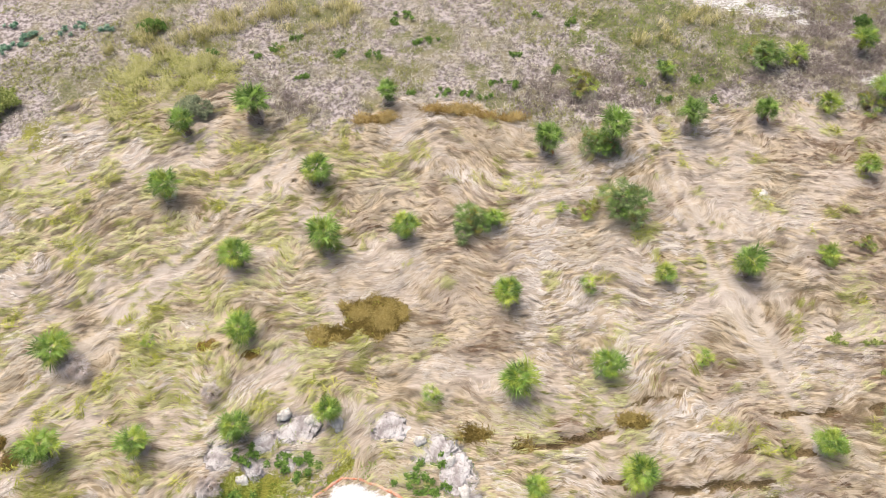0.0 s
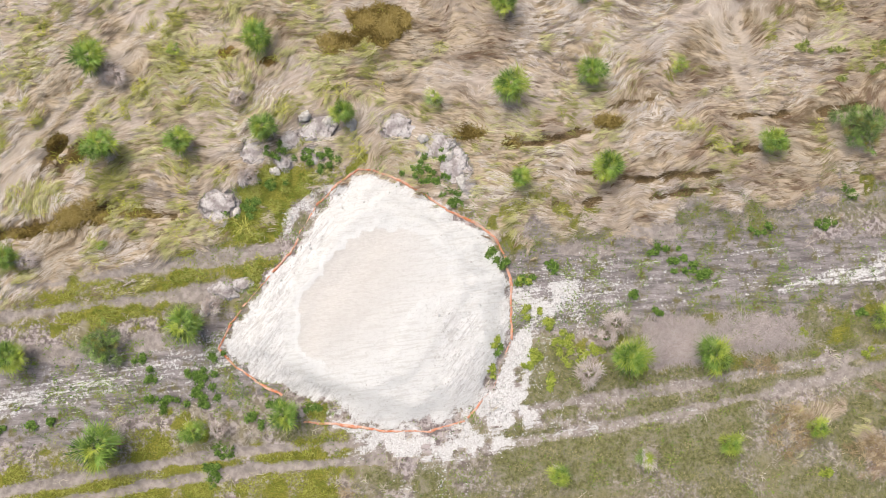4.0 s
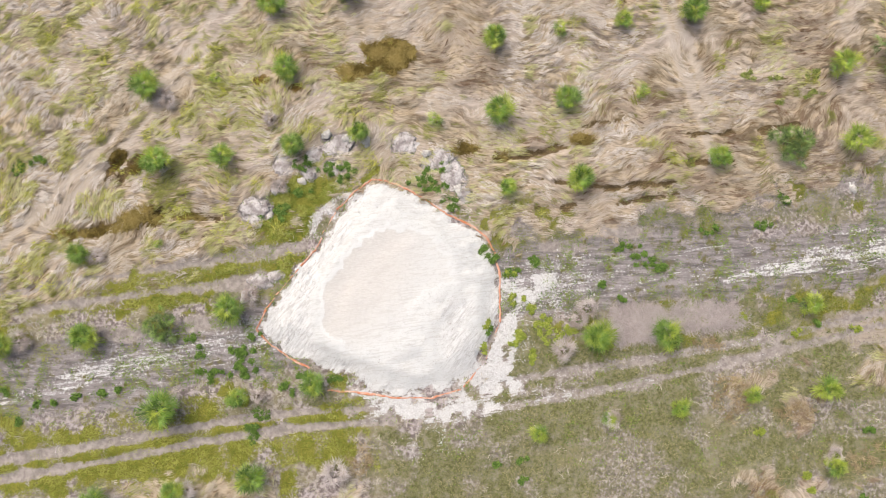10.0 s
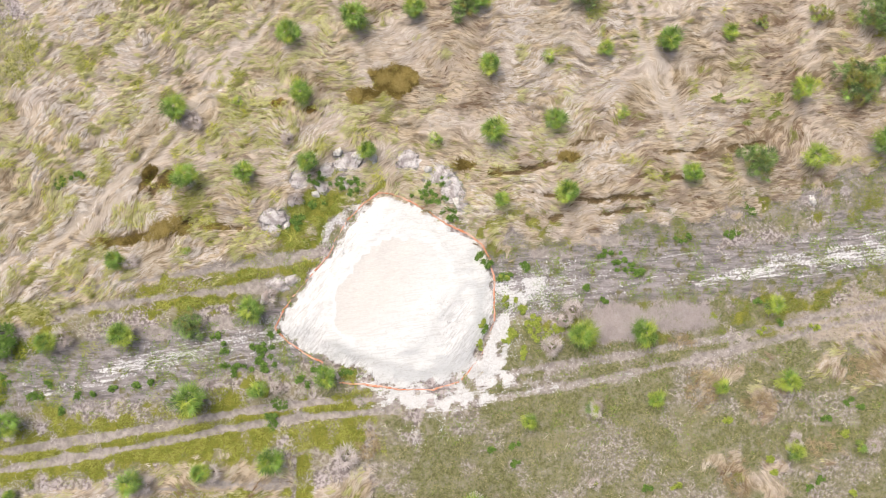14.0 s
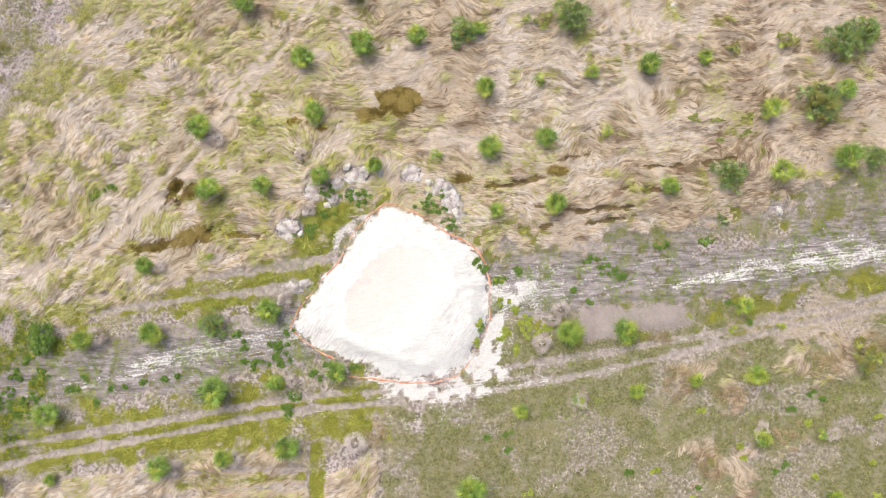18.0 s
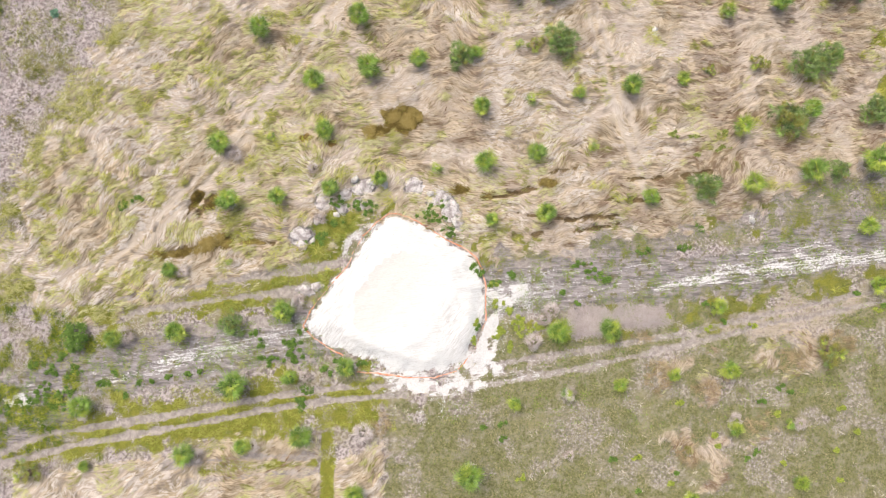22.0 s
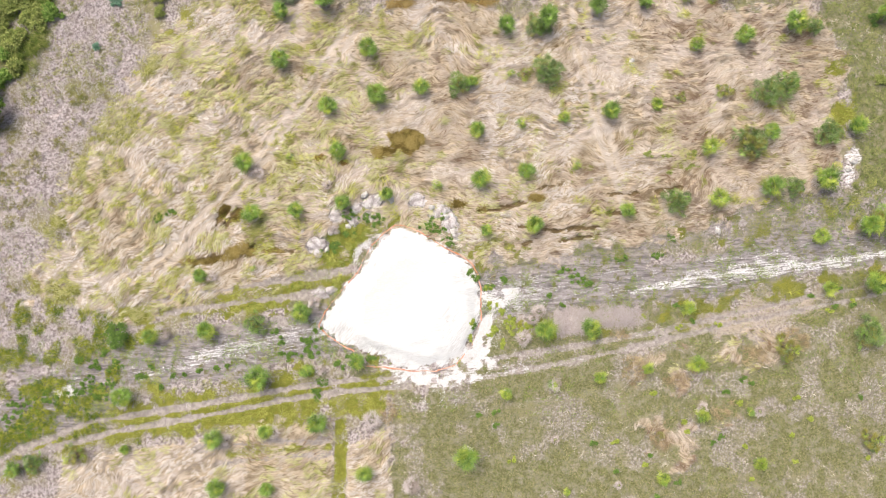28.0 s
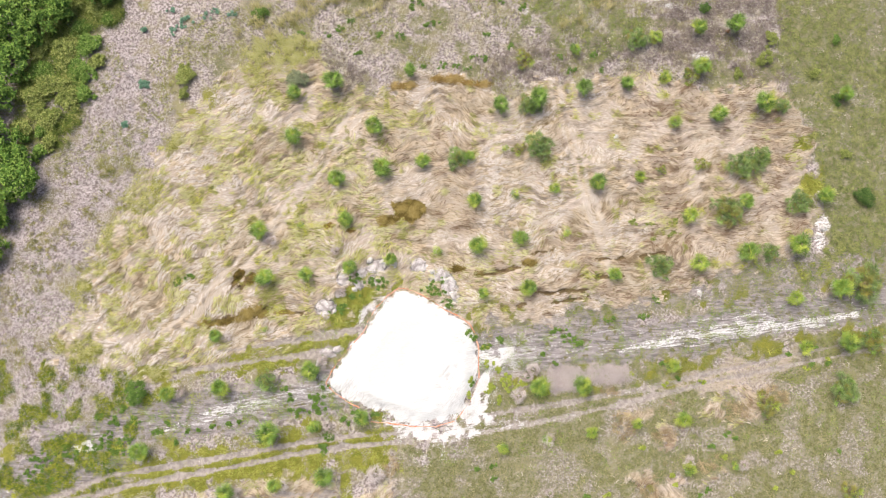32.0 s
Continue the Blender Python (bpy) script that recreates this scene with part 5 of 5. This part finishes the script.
for k, (x, y, rx, ry) in enumerate(MOUNDS):
    lump("soil_mound", RUBBLE, x, y, rx * 1.15, ry * 1.1, 0.17, k + 3, "lumpy pale grey mound of dug lime soil", "mound", 0.42, "dug mounds", 5)
for k, (x, y, r) in enumerate([(-9.7, -3.6, 0.4), (-7.4, 0.9, 0.5), (-5.6, 0.6, 0.45), (-3.6, 0.2, 0.5), (-8.9, -1.6, 0.5), (2.1, -0.9, 0.4), (4.2, -2.3, 0.45), (-12.6, -6.9, 0.35), (42.6, -4.3, 0.42), (61.4, 4.6, 0.5), (62.2, 5.8, 0.6), (31.0, 20.4, 0.4), (5.2, -4.3, 0.5)]):
    lump("lime_rock", ROCK, x, y, r * 1.1, r * 0.85, r * 0.7, k + 31, "rough white lime rock lying in the soil", "rock", 0.35, "lime rocks", 3)


def sand_clods(count=16000):
    """Crumbs and clods of white sand strewn over the pad, its rim and the spill."""
    x, y, z, c = sown(count * 5, -16, 18, -31, -1, {"tone": 0.4, "white": 0.9, "pad": 0.05, "tan": -0.5}, 0.02)
    n = min(len(x), count)
    x, y, z = x[:n], y[:n], z[:n]
    size = np.exp(RNG.normal(-3.3, 0.4, n))
    corner = np.array([(1, 0, 0), (0, 1, 0), (-1, 0, 0), (0, -1, 0), (0, 0, 0.8), (0, 0, -0.5)])
    jit = RNG.uniform(0.6, 1.3, (n, 6, 1)) * corner[None] * size[:, None, None]
    a = RNG.uniform(0, 6.28, n)[:, None]
    vx, vy = jit[..., 0] * np.cos(a) - jit[..., 1] * np.sin(a), jit[..., 0] * np.sin(a) + jit[..., 1] * np.cos(a)
    verts = np.stack([vx + x[:, None], vy + y[:, None], jit[..., 2] + z[:, None] + 0.3 * size[:, None]], -1).reshape(-1, 3)
    tri = np.array([(0, 1, 4), (1, 2, 4), (2, 3, 4), (3, 0, 4), (1, 0, 5), (2, 1, 5), (3, 2, 5), (0, 3, 5)])
    faces = (np.arange(n)[:, None, None] * 6 + tri[None]).reshape(-1, 3)
    tint = palette(RNG.random(n), [(0.46, 0.44, 0.43), (0.56, 0.55, 0.55), (0.63, 0.63, 0.635)])
    tints = np.concatenate([np.repeat(tint, 6, 0), np.ones((n * 6, 1))], 1)
    return tagged(new("sand_clods", mesh_of("sand_clods", verts, faces, TWIG, {"tint": tints})), "white crumbs and clods of sand strewn on the ground", "sand", kind="stuff")


sand_clods()

# ---- weeds, bushes and trees ----
def leaves(count, centres, radii, size, tints, flatness=0.5, rng=None):
    """Pointed leaves about the given centres, as arrays: each is two faces with a fold."""
    i = rng.integers(0, len(centres), count)
    d = rng.normal(0, 1, (count, 3))
    d /= np.linalg.norm(d, axis=1)[:, None]
    d[:, 2] = np.abs(d[:, 2]) * 0.9 - 0.2
    p = np.asarray(centres)[i] + d * np.asarray(radii)[i] * (rng.random((count, 1)) ** 0.35)
    a = rng.uniform(0, 6.283, count)
    tilt = rng.normal(0, flatness, count)
    ln, wd = size * rng.uniform(0.6, 1.4, count), size * rng.uniform(0.14, 0.32, count)
    f = np.stack([np.cos(a) * np.cos(tilt), np.sin(a) * np.cos(tilt), np.sin(tilt)], 1) * ln[:, None]
    s = np.stack([-np.sin(a), np.cos(a), rng.normal(0, 0.4, count)], 1) * wd[:, None]
    v = np.stack([p, p + f * 0.5 + s, p + f, p + f * 0.5 - s], 1).reshape(-1, 3)
    o = np.arange(count)[:, None] * 4
    tris = np.concatenate([o + np.array([[0, 1, 2]]), o + np.array([[0, 2, 3]])])
    t = palette(rng.random(count), tints)
    return v, tris, np.concatenate([np.repeat(t, 4, 0), np.ones((count * 4, 1))], 1)


HERB = [(0.045, 0.09, 0.018), (0.10, 0.18, 0.03), (0.21, 0.31, 0.07)]
OLIVE = [(0.10, 0.13, 0.03), (0.21, 0.25, 0.06), (0.36, 0.38, 0.13)]
DARK = [(0.035, 0.07, 0.02), (0.07, 0.13, 0.03), (0.15, 0.22, 0.05)]
GREY = [(0.11, 0.13, 0.08), (0.2, 0.23, 0.13), (0.31, 0.33, 0.21)]
BLUE = [(0.08, 0.17, 0.11), (0.14, 0.26, 0.17), (0.24, 0.36, 0.26)]
FERN = [(0.06, 0.12, 0.02), (0.14, 0.24, 0.04), (0.28, 0.36, 0.10)]
TREE = [(0.03, 0.065, 0.012), (0.065, 0.14, 0.02), (0.15, 0.25, 0.04), (0.24, 0.34, 0.07)]


def weed_patch(x, y, r, tints, label, seed):
    """A patch of leafy clumps, each a part of its own."""
    rng = np.random.default_rng(seed)
    patch = new("weed_patch")
    patch.location = (x, y, height(x, y))
    for k in range(max(4, int(10 * r))):
        dx, dy = rng.normal(0, 0.6 * r), rng.normal(0, 0.42 * r)
        q = 5
        big = rng.uniform(0.45, 1.05)
        cen = np.stack([dx + rng.normal(0, 0.045, q), dy + rng.normal(0, 0.045, q), rng.uniform(0.04, 0.22, q)], 1)
        rad = np.stack([rng.uniform(0.19, 0.3, q)] * 2 + [rng.uniform(0.12, 0.28, q)], 1) * min(1.1, r + 0.5) * big
        v, f, t = leaves(int(40 + 60 * big), cen, rad, 0.17, tints, 0.5, rng)
        part("clump", mesh_of("clump", v, f, LEAF, {"tint": t}), patch)
    return tagged(patch, label, "weeds", "weed patches")


BY_PAD = "bright green leafy weeds beside the sand pad"
ON_TRACK = "bright green weeds on bare sandy soil"
IN_STRAW = "green leafy weeds among flattened straw"
for k, (x, y, r, label) in enumerate([(-6.8, -2.7, 0.9, BY_PAD), (-5.0, -2.4, 0.8, BY_PAD), (1.8, -3.4, 1.1, BY_PAD), (2.9, -4.5, 1.2, BY_PAD), (3.9, -5.4, 1.2, BY_PAD), (4.7, -6.3, 0.7, BY_PAD), (3.5, -2.4, 0.6, BY_PAD), (-9.6, -2.0, 0.7, BY_PAD),
                                      (-10.2, -4.6, 0.8, BY_PAD), (-12.2, -6.9, 0.8, BY_PAD), (-11.2, -6.0, 0.7, BY_PAD), (7.3, -10.0, 0.6, BY_PAD), (8.3, -10.9, 0.6, BY_PAD), (-6.6, -22.0, 0.5, BY_PAD), (-9.4, -21.8, 0.5, BY_PAD), (-7.2, -1.9, 0.5, BY_PAD)]):
    weed_patch(x, y, r, HERB, label, 100 + k)
for k, (x, y, r, label) in enumerate([(-14.6, -21.2, 0.9, ON_TRACK), (-17.8, -21.8, 0.6, ON_TRACK), (-13.6, -27.2, 0.7, ON_TRACK), (-10.6, -22.9, 0.6, ON_TRACK), (-13.2, -25.2, 0.9, ON_TRACK), (-15.4, -19.4, 0.7, ON_TRACK), (20.8, -10.0, 0.8, ON_TRACK), (22.4, -11.0, 0.9, ON_TRACK),
                                      (24.2, -11.6, 0.8, ON_TRACK), (28.9, -8.1, 0.6, ON_TRACK), (18.6, -13.6, 0.5, ON_TRACK), (10.2, -12.2, 0.6, ON_TRACK), (12.4, -11.2, 0.6, ON_TRACK), (33.5, -7.8, 0.7, ON_TRACK), (35.8, -5.2, 0.6, ON_TRACK), (20.4, -14.6, 0.4, ON_TRACK)]):
    weed_patch(x, y, r, HERB, label, 140 + k)
for k, (x, y, r, label) in enumerate([(-36.4, -2.3, 0.9, IN_STRAW), (-34.7, -1.4, 0.6, IN_STRAW), (33.0, 6.6, 0.6, IN_STRAW), (35.6, 6.4, 0.5, IN_STRAW), (39.2, 6.9, 0.6, IN_STRAW), (39.0, 5.0, 0.8, IN_STRAW), (36.0, 4.0, 0.5, IN_STRAW)]):
    weed_patch(x, y, r, HERB if k < 2 else OLIVE, label, 170 + k)
for k, (x, y, r) in enumerate([(-50.6, -27.2, 1.6), (-47.2, -26.6, 1.3), (-45.4, -25.6, 1.2), (-44.2, -23.4, 1.0), (-54.2, -28.8, 1.7), (-55.8, -30.6, 1.3), (-42.8, -25.8, 1.2), (-41.6, -22.6, 0.8), (-52.6, -31.8, 0.9), (-46.8, -22.2, 0.9), (-43.6, -21.4, 0.8), (-44.0, -27.4, 1.0), (-38.2, -24.4, 0.7)]):
    weed_patch(x, y, r, HERB, "dense bright green weeds on rough ground by the track", 190 + k)

for k, (x, y, r) in enumerate([(-14.6, 37.8, 0.5), (-12.9, 39.0, 0.6), (-11.1, 40.2, 0.7), (-19.1, 38.3, 0.5), (-9.8, 34.6, 0.6), (-3.2, 37.6, 0.7), (1.2, 39.3, 0.5), (2.4, 39.7, 0.6), (-1.3, 42.7, 0.7), (10.8, 37.8, 0.5), (0.9, 32.4, 0.6), (3.6, 32.1, 0.7), (6.0, 32.5, 0.5), (7.7, 31.9, 0.6), (14.6, 35.7, 0.7), (8.5, 34.0, 0.5), (10.5, 33.6, 0.6), (-6.5, 37.8, 0.7), (13.4, 43.7, 0.5), (16.5, 42.6, 0.6), (0.0, 43.5, 0.7), (22.8, 33.8, 0.5), (24.3, 31.7, 0.6), (27.8, 34.1, 0.7), (29.1, 31.5, 0.5)]):
    weed_patch(x, y, r, HERB, "small green leafy plants among dry brush", 220 + k)
for k, (x, y, r) in enumerate([(-37.8, 40.8, 0.8), (-32.9, 42.0, 0.7), (-30.8, 41.5, 0.7), (-34.3, 41.1, 0.6), (-38.6, 39.3, 0.7), (-40.0, 38.6, 0.7), (-40.5, 42.2, 0.5)]):
    weed_patch(x, y, r, BLUE, "blue-green leafy plants among grey stalks", 260 + k)

for k, (x, y, r) in enumerate([(-33.6, -24.4, 0.5), (-32.1, -24.2, 0.6), (-29.9, -23.7, 0.7), (-27.5, -23.4, 0.9), (-26.2, -23.0, 0.5), (-15.0, -21.0, 0.6), (-17.2, -21.3, 0.7), (-14.8, -19.7, 0.9), (-18.8, -21.5, 0.5), (-35.2, -26.0, 0.6), (-19.9, -18.3, 0.7), (-18.8, -19.7, 0.9), (-36.7, -23.1, 0.5), (-13.5, -18.1, 0.6), (-11.2, -22.9, 0.7), (-14.1, -26.5, 0.9)]):
    weed_patch(x, y, 0.65 * r, HERB, "dark green leafy weeds along the sandy track", 700 + k)
YELLOW = [(0.12, 0.17, 0.02), (0.27, 0.33, 0.05), (0.43, 0.46, 0.11)]
for k, (x, y, r) in enumerate([(10.4, -14.6, 0.6), (10.9, -18.2, 0.7), (12.1, -20.0, 0.6), (9.9, -12.4, 0.5), (12.7, -17.6, 0.9), (14.0, -18.4, 0.8), (13.3, -16.8, 0.8), (7.4, -19.2, 0.5), (7.9, -17.2, 0.4), (15.6, -17.4, 0.7), (11.8, -15.6, 0.5)]):
    weed_patch(x, y, r, YELLOW, "yellow-green leafy weeds on spilled white sand", 730 + k)
for k in range(46):
    spot = random.Random(900 + k)
    x, y = spot.uniform(8, 62), spot.uniform(-41, -26) if k % 3 else spot.uniform(-19.5, -15)
    weed_patch(x, y + 0.12 * (x - 30), spot.uniform(0.3, 0.5), YELLOW if k % 2 else HERB, "small yellow-green leafy plants on olive grass" if k % 2 else "small green leafy plants on olive grass", 600 + k)


def bush(name, x, y, r, high, tints, label, category, seed, leaf=0.3, stems=5, density=230):
    """A shrub or tree: stem, limbs and a crown of leaf clumps with gaps."""
    rng = np.random.default_rng(seed)
    ob = new(name)
    z0 = height(x, y) - 0.1
    ob.location = (x, y, z0)
    k = max(9, int(22 * r))
    a, q = rng.uniform(0, 6.283, k), np.sqrt(rng.random(k)) * 0.82
    q = q * (1 + 0.28 * np.sin(2 * a + seed) + 0.2 * np.sin(3 * a + 2.1 * seed))
    cen = np.stack([np.cos(a) * q * r, np.sin(a) * q * r, high * (0.95 - 0.5 * q ** 2) * rng.uniform(0.72, 1.05, k)], 1)
    rad = np.stack([rng.uniform(0.10, 0.26, k) * r] * 2 + [rng.uniform(0.08, 0.2, k) * r], 1) * (1.0 if r > 2 else 1.3)
    bm = bmesh.new()
    fork = Vector((0, 0, high * 0.3))
    tube(bm, [(0, 0, -0.1), (0.05, 0.02, high * 0.15), fork], [0.05 * r, 0.04 * r, 0.034 * r], 7)
    part("trunk", bm_mesh("trunk", bm, LIMB, True), ob)
    for c in cen[:stems]:
        bm = bmesh.new()
        end = Vector(c)
        tube(bm, [fork - Vector((0, 0, 0.05)), fork.lerp(end, 0.5) + Vector((0, 0, 0.1 * high)), end], [0.028 * r, 0.02 * r, 0.006 * r], 5)
        part("limb", bm_mesh("limb", bm, LIMB, True), ob)
    v, f, t = leaves(int(density * k * 0.4), cen, rad, leaf, tints, 0.55, rng)
    part("crown", mesh_of("crown", v, f, LEAF, {"tint": t}), ob, "uneven leafy crown")
    return tagged(ob, label, category)


for k, (x, y, r, h) in enumerate([(-60.8, 13.2, 3.4, 4.6), (-64.2, 8.4, 3.2, 4.2), (-65.0, 1.6, 2.8, 3.6), (-65.2, 19.6, 3.4, 4.6), (-66.2, 26.6, 3.6, 4.8), (-63.8, 32.6, 3.2, 4.4), (-58.4, 41.6, 4.0, 5.4), (-65.0, 39.8, 4.4, 5.6), (-71.5, 33.5, 4.4, 5.4),
                                  (-70.5, 14.5, 4.4, 5.2), (-72.0, 23.5, 4.2, 5.4), (-52.0, 46.2, 3.8, 5.0), (-71.0, 46.0, 4.6, 5.8), (-61.5, 48.5, 4.4, 5.4), (-71, 5, 4.2, 5), (-68.5, 10.5, 3.4, 4.4), (-68, 22.5, 3.6, 4.8), (-69.5, 29.5, 3.6, 5), (-68, 36.5, 3.8, 5), (-62.0, 37.5, 3.0, 4.4), (-54.5, 49.5, 4.0, 5), (-67, -4.5, 3.2, 4), (-62.4, 17.0, 2.4, 3.6), (-66.5, 14.5, 3.2, 4.4)]):
    tagged(bush("tree", x, y, r, h, TREE, "broad dark green leafy tree at the wood's edge", "tree", 300 + k, 0.5, 7, 100), group="edge trees")
for k, (x, y, r) in enumerate([(-54.0, 31.4, 2.4), (-55.4, 26.8, 2.2), (-57.8, 23.2, 1.9), (-53.0, 36.0, 1.9), (-56.8, 35.4, 2.2), (-58.8, 28.8, 2.2), (-53.0, 27.6, 1.5), (-60.0, 24.6, 1.5), (-57.6, 19.6, 1.0), (-50.2, 40.4, 1.2), (-56.4, 29.2, 1.4), (-60.8, 27.2, 1.7), (-60.2, 31.6, 1.9), (-56.6, 32.6, 1.5), (-60.6, 34.8, 1.6), (-54.6, 38.8, 1.7), (-51.4, 33.0, 1.2), (-62.0, 21.8, 1.6), (-59.0, 21.4, 1.1), (-52.2, 42.0, 1.6), (-55.6, 43.0, 1.6), (-59.4, 18.0, 1.1)]):
    tagged(bush("willow_shrub", x, y, r, 1.0 + 0.3 * (k % 3), OLIVE if k % 3 else FERN, "feathery olive green shrub before the trees", "shrub", 330 + k, 0.4, 6, 150), group="edge shrubs")
for k, (x, y, r, h, tints, label) in enumerate([
        (-41.4, -19.0, 1.9, 1.8, HERB, "bright green round leafy bush beside a palm"), (-37.3, 30.8, 1.9, 1.2, OLIVE, "low olive green bush in dry brush"), (-37.4, 27.8, 1.0, 0.9, OLIVE, "small olive bush in dry brush"), (-25.8, 41.3, 1.2, 1.3, HERB, "bright green bush in dry brush"),
        (-19.4, 30.2, 1.6, 1.5, GREY, "grey-green bush beside a fan palm"), (68.8, 10.6, 1.6, 1.3, DARK, "dark green round bush on grass"), (66.4, 26.6, 0.9, 0.9, DARK, "dark green bush beside a pale palm"),
        (56.5, 36.6, 1.2, 1.3, OLIVE, "olive bush in dry brush"), (55.4, 33.4, 1.3, 1.2, OLIVE, "olive bush in dry brush"), (46.3, 42.1, 1.0, 1.1, DARK, "dark green bush behind a fan palm"),
        (-43.8, 29.4, 0.8, 0.6, BLUE, "low blue-green bush in dry brush"), (-46.4, 22.6, 0.6, 0.5, BLUE, "low blue-green bush in dry brush"), (-44.4, 38.6, 0.6, 0.5, BLUE, "low blue-green bush in dry brush"), (50.8, 30.8, 0.9, 0.8, OLIVE, "olive bush in dry brush"),
        (67.0, 36.5, 0.8, 0.9, HERB, "bright green bush on grass"), (63.2, 31.0, 0.9, 0.9, OLIVE, "olive bush on grass"), (66.8, 17.5, 0.9, 0.8, OLIVE, "olive bush on grass")]):
    bush("bush", x, y, r, h, tints, label, "bush", 350 + k, 0.22, 4, 200)


# ---- dead palms and fallen fronds ----
def dead_palm(x, y, r, seed, label, green=0, rust=0):
    rr = random.Random(seed)
    top = new("dead_palm")
    top.location = (x, y, height(x, y))
    bm = bmesh.new()
    tube(bm, [(0, 0, -0.1), (0.02, 0, 0.35), (0.05, 0.02, 0.7)], [0.17, 0.15, 0.08], 8)
    part("stump", bm_mesh("stump", bm, BARK, True), top)
    for i in range(13):
        s = r * rr.uniform(0.95, 1.4)
        f = part("dead_frond", rr.choice(FAN["rust" if i < rust else "dead"]), top)
        f.matrix_basis = pose(0, 0, 0.7, 0, 0, i * 137.5 + rr.uniform(-40, 40)) @ pose(0, 0, 0, 0, rr.uniform(-34, 12), 0) @ pose(0, 0, 0, rr.uniform(-30, 30), 0, 0) @ Matrix.Diagonal((s, s, s, 1))
    for i in range(green):
        f = part("frond", rr.choice(FAN["lime"]), top)
        s = r * 0.5
        f.matrix_basis = pose(0, 0, 0.65, 0, 0, i * 100) @ pose(0, 0, 0, 0, -45, 0) @ Matrix.Diagonal((s, s, s, 1))
    return tagged(top, label, "dead palm", "dead palms")


GREYISH = "withered grey palm spread flat on the ground"
for k, (x, y, r) in enumerate([(17.0, -15.6, 1.0), (16.2, -16.6, 0.9), (14.8, -19.4, 1.2), (-11.6, -4.2, 0.8), (-14.0, -14.2, 0.8), (-13.3, -23.6, 0.7), (-6.0, -30.3, 1.3), (-23.3, 4.5, 1.1), (-22.2, 3.9, 0.8), (-0.6, -39.2, 1.2), (-28.6, -10.8, 0.8), (-35.2, -18.5, 1.2), (-19.4, -31.9, 0.9), (-25.8, -33.0, 0.8), (8.2, 10.9, 0.7), (-12.6, 2.2, 0.7)]):
    dead_palm(x, y, r, 500 + k, GREYISH)
for k, (x, y, r) in enumerate([(19.1, -25.6, 0.9), (47.0, -29.3, 0.8), (19.0, -33.0, 0.7), (27.4, -39.0, 0.6), (39.2, -28.8, 0.9)]):
    dead_palm(x, y, r, 530 + k, "withered grey palm with a small green heart", 3)
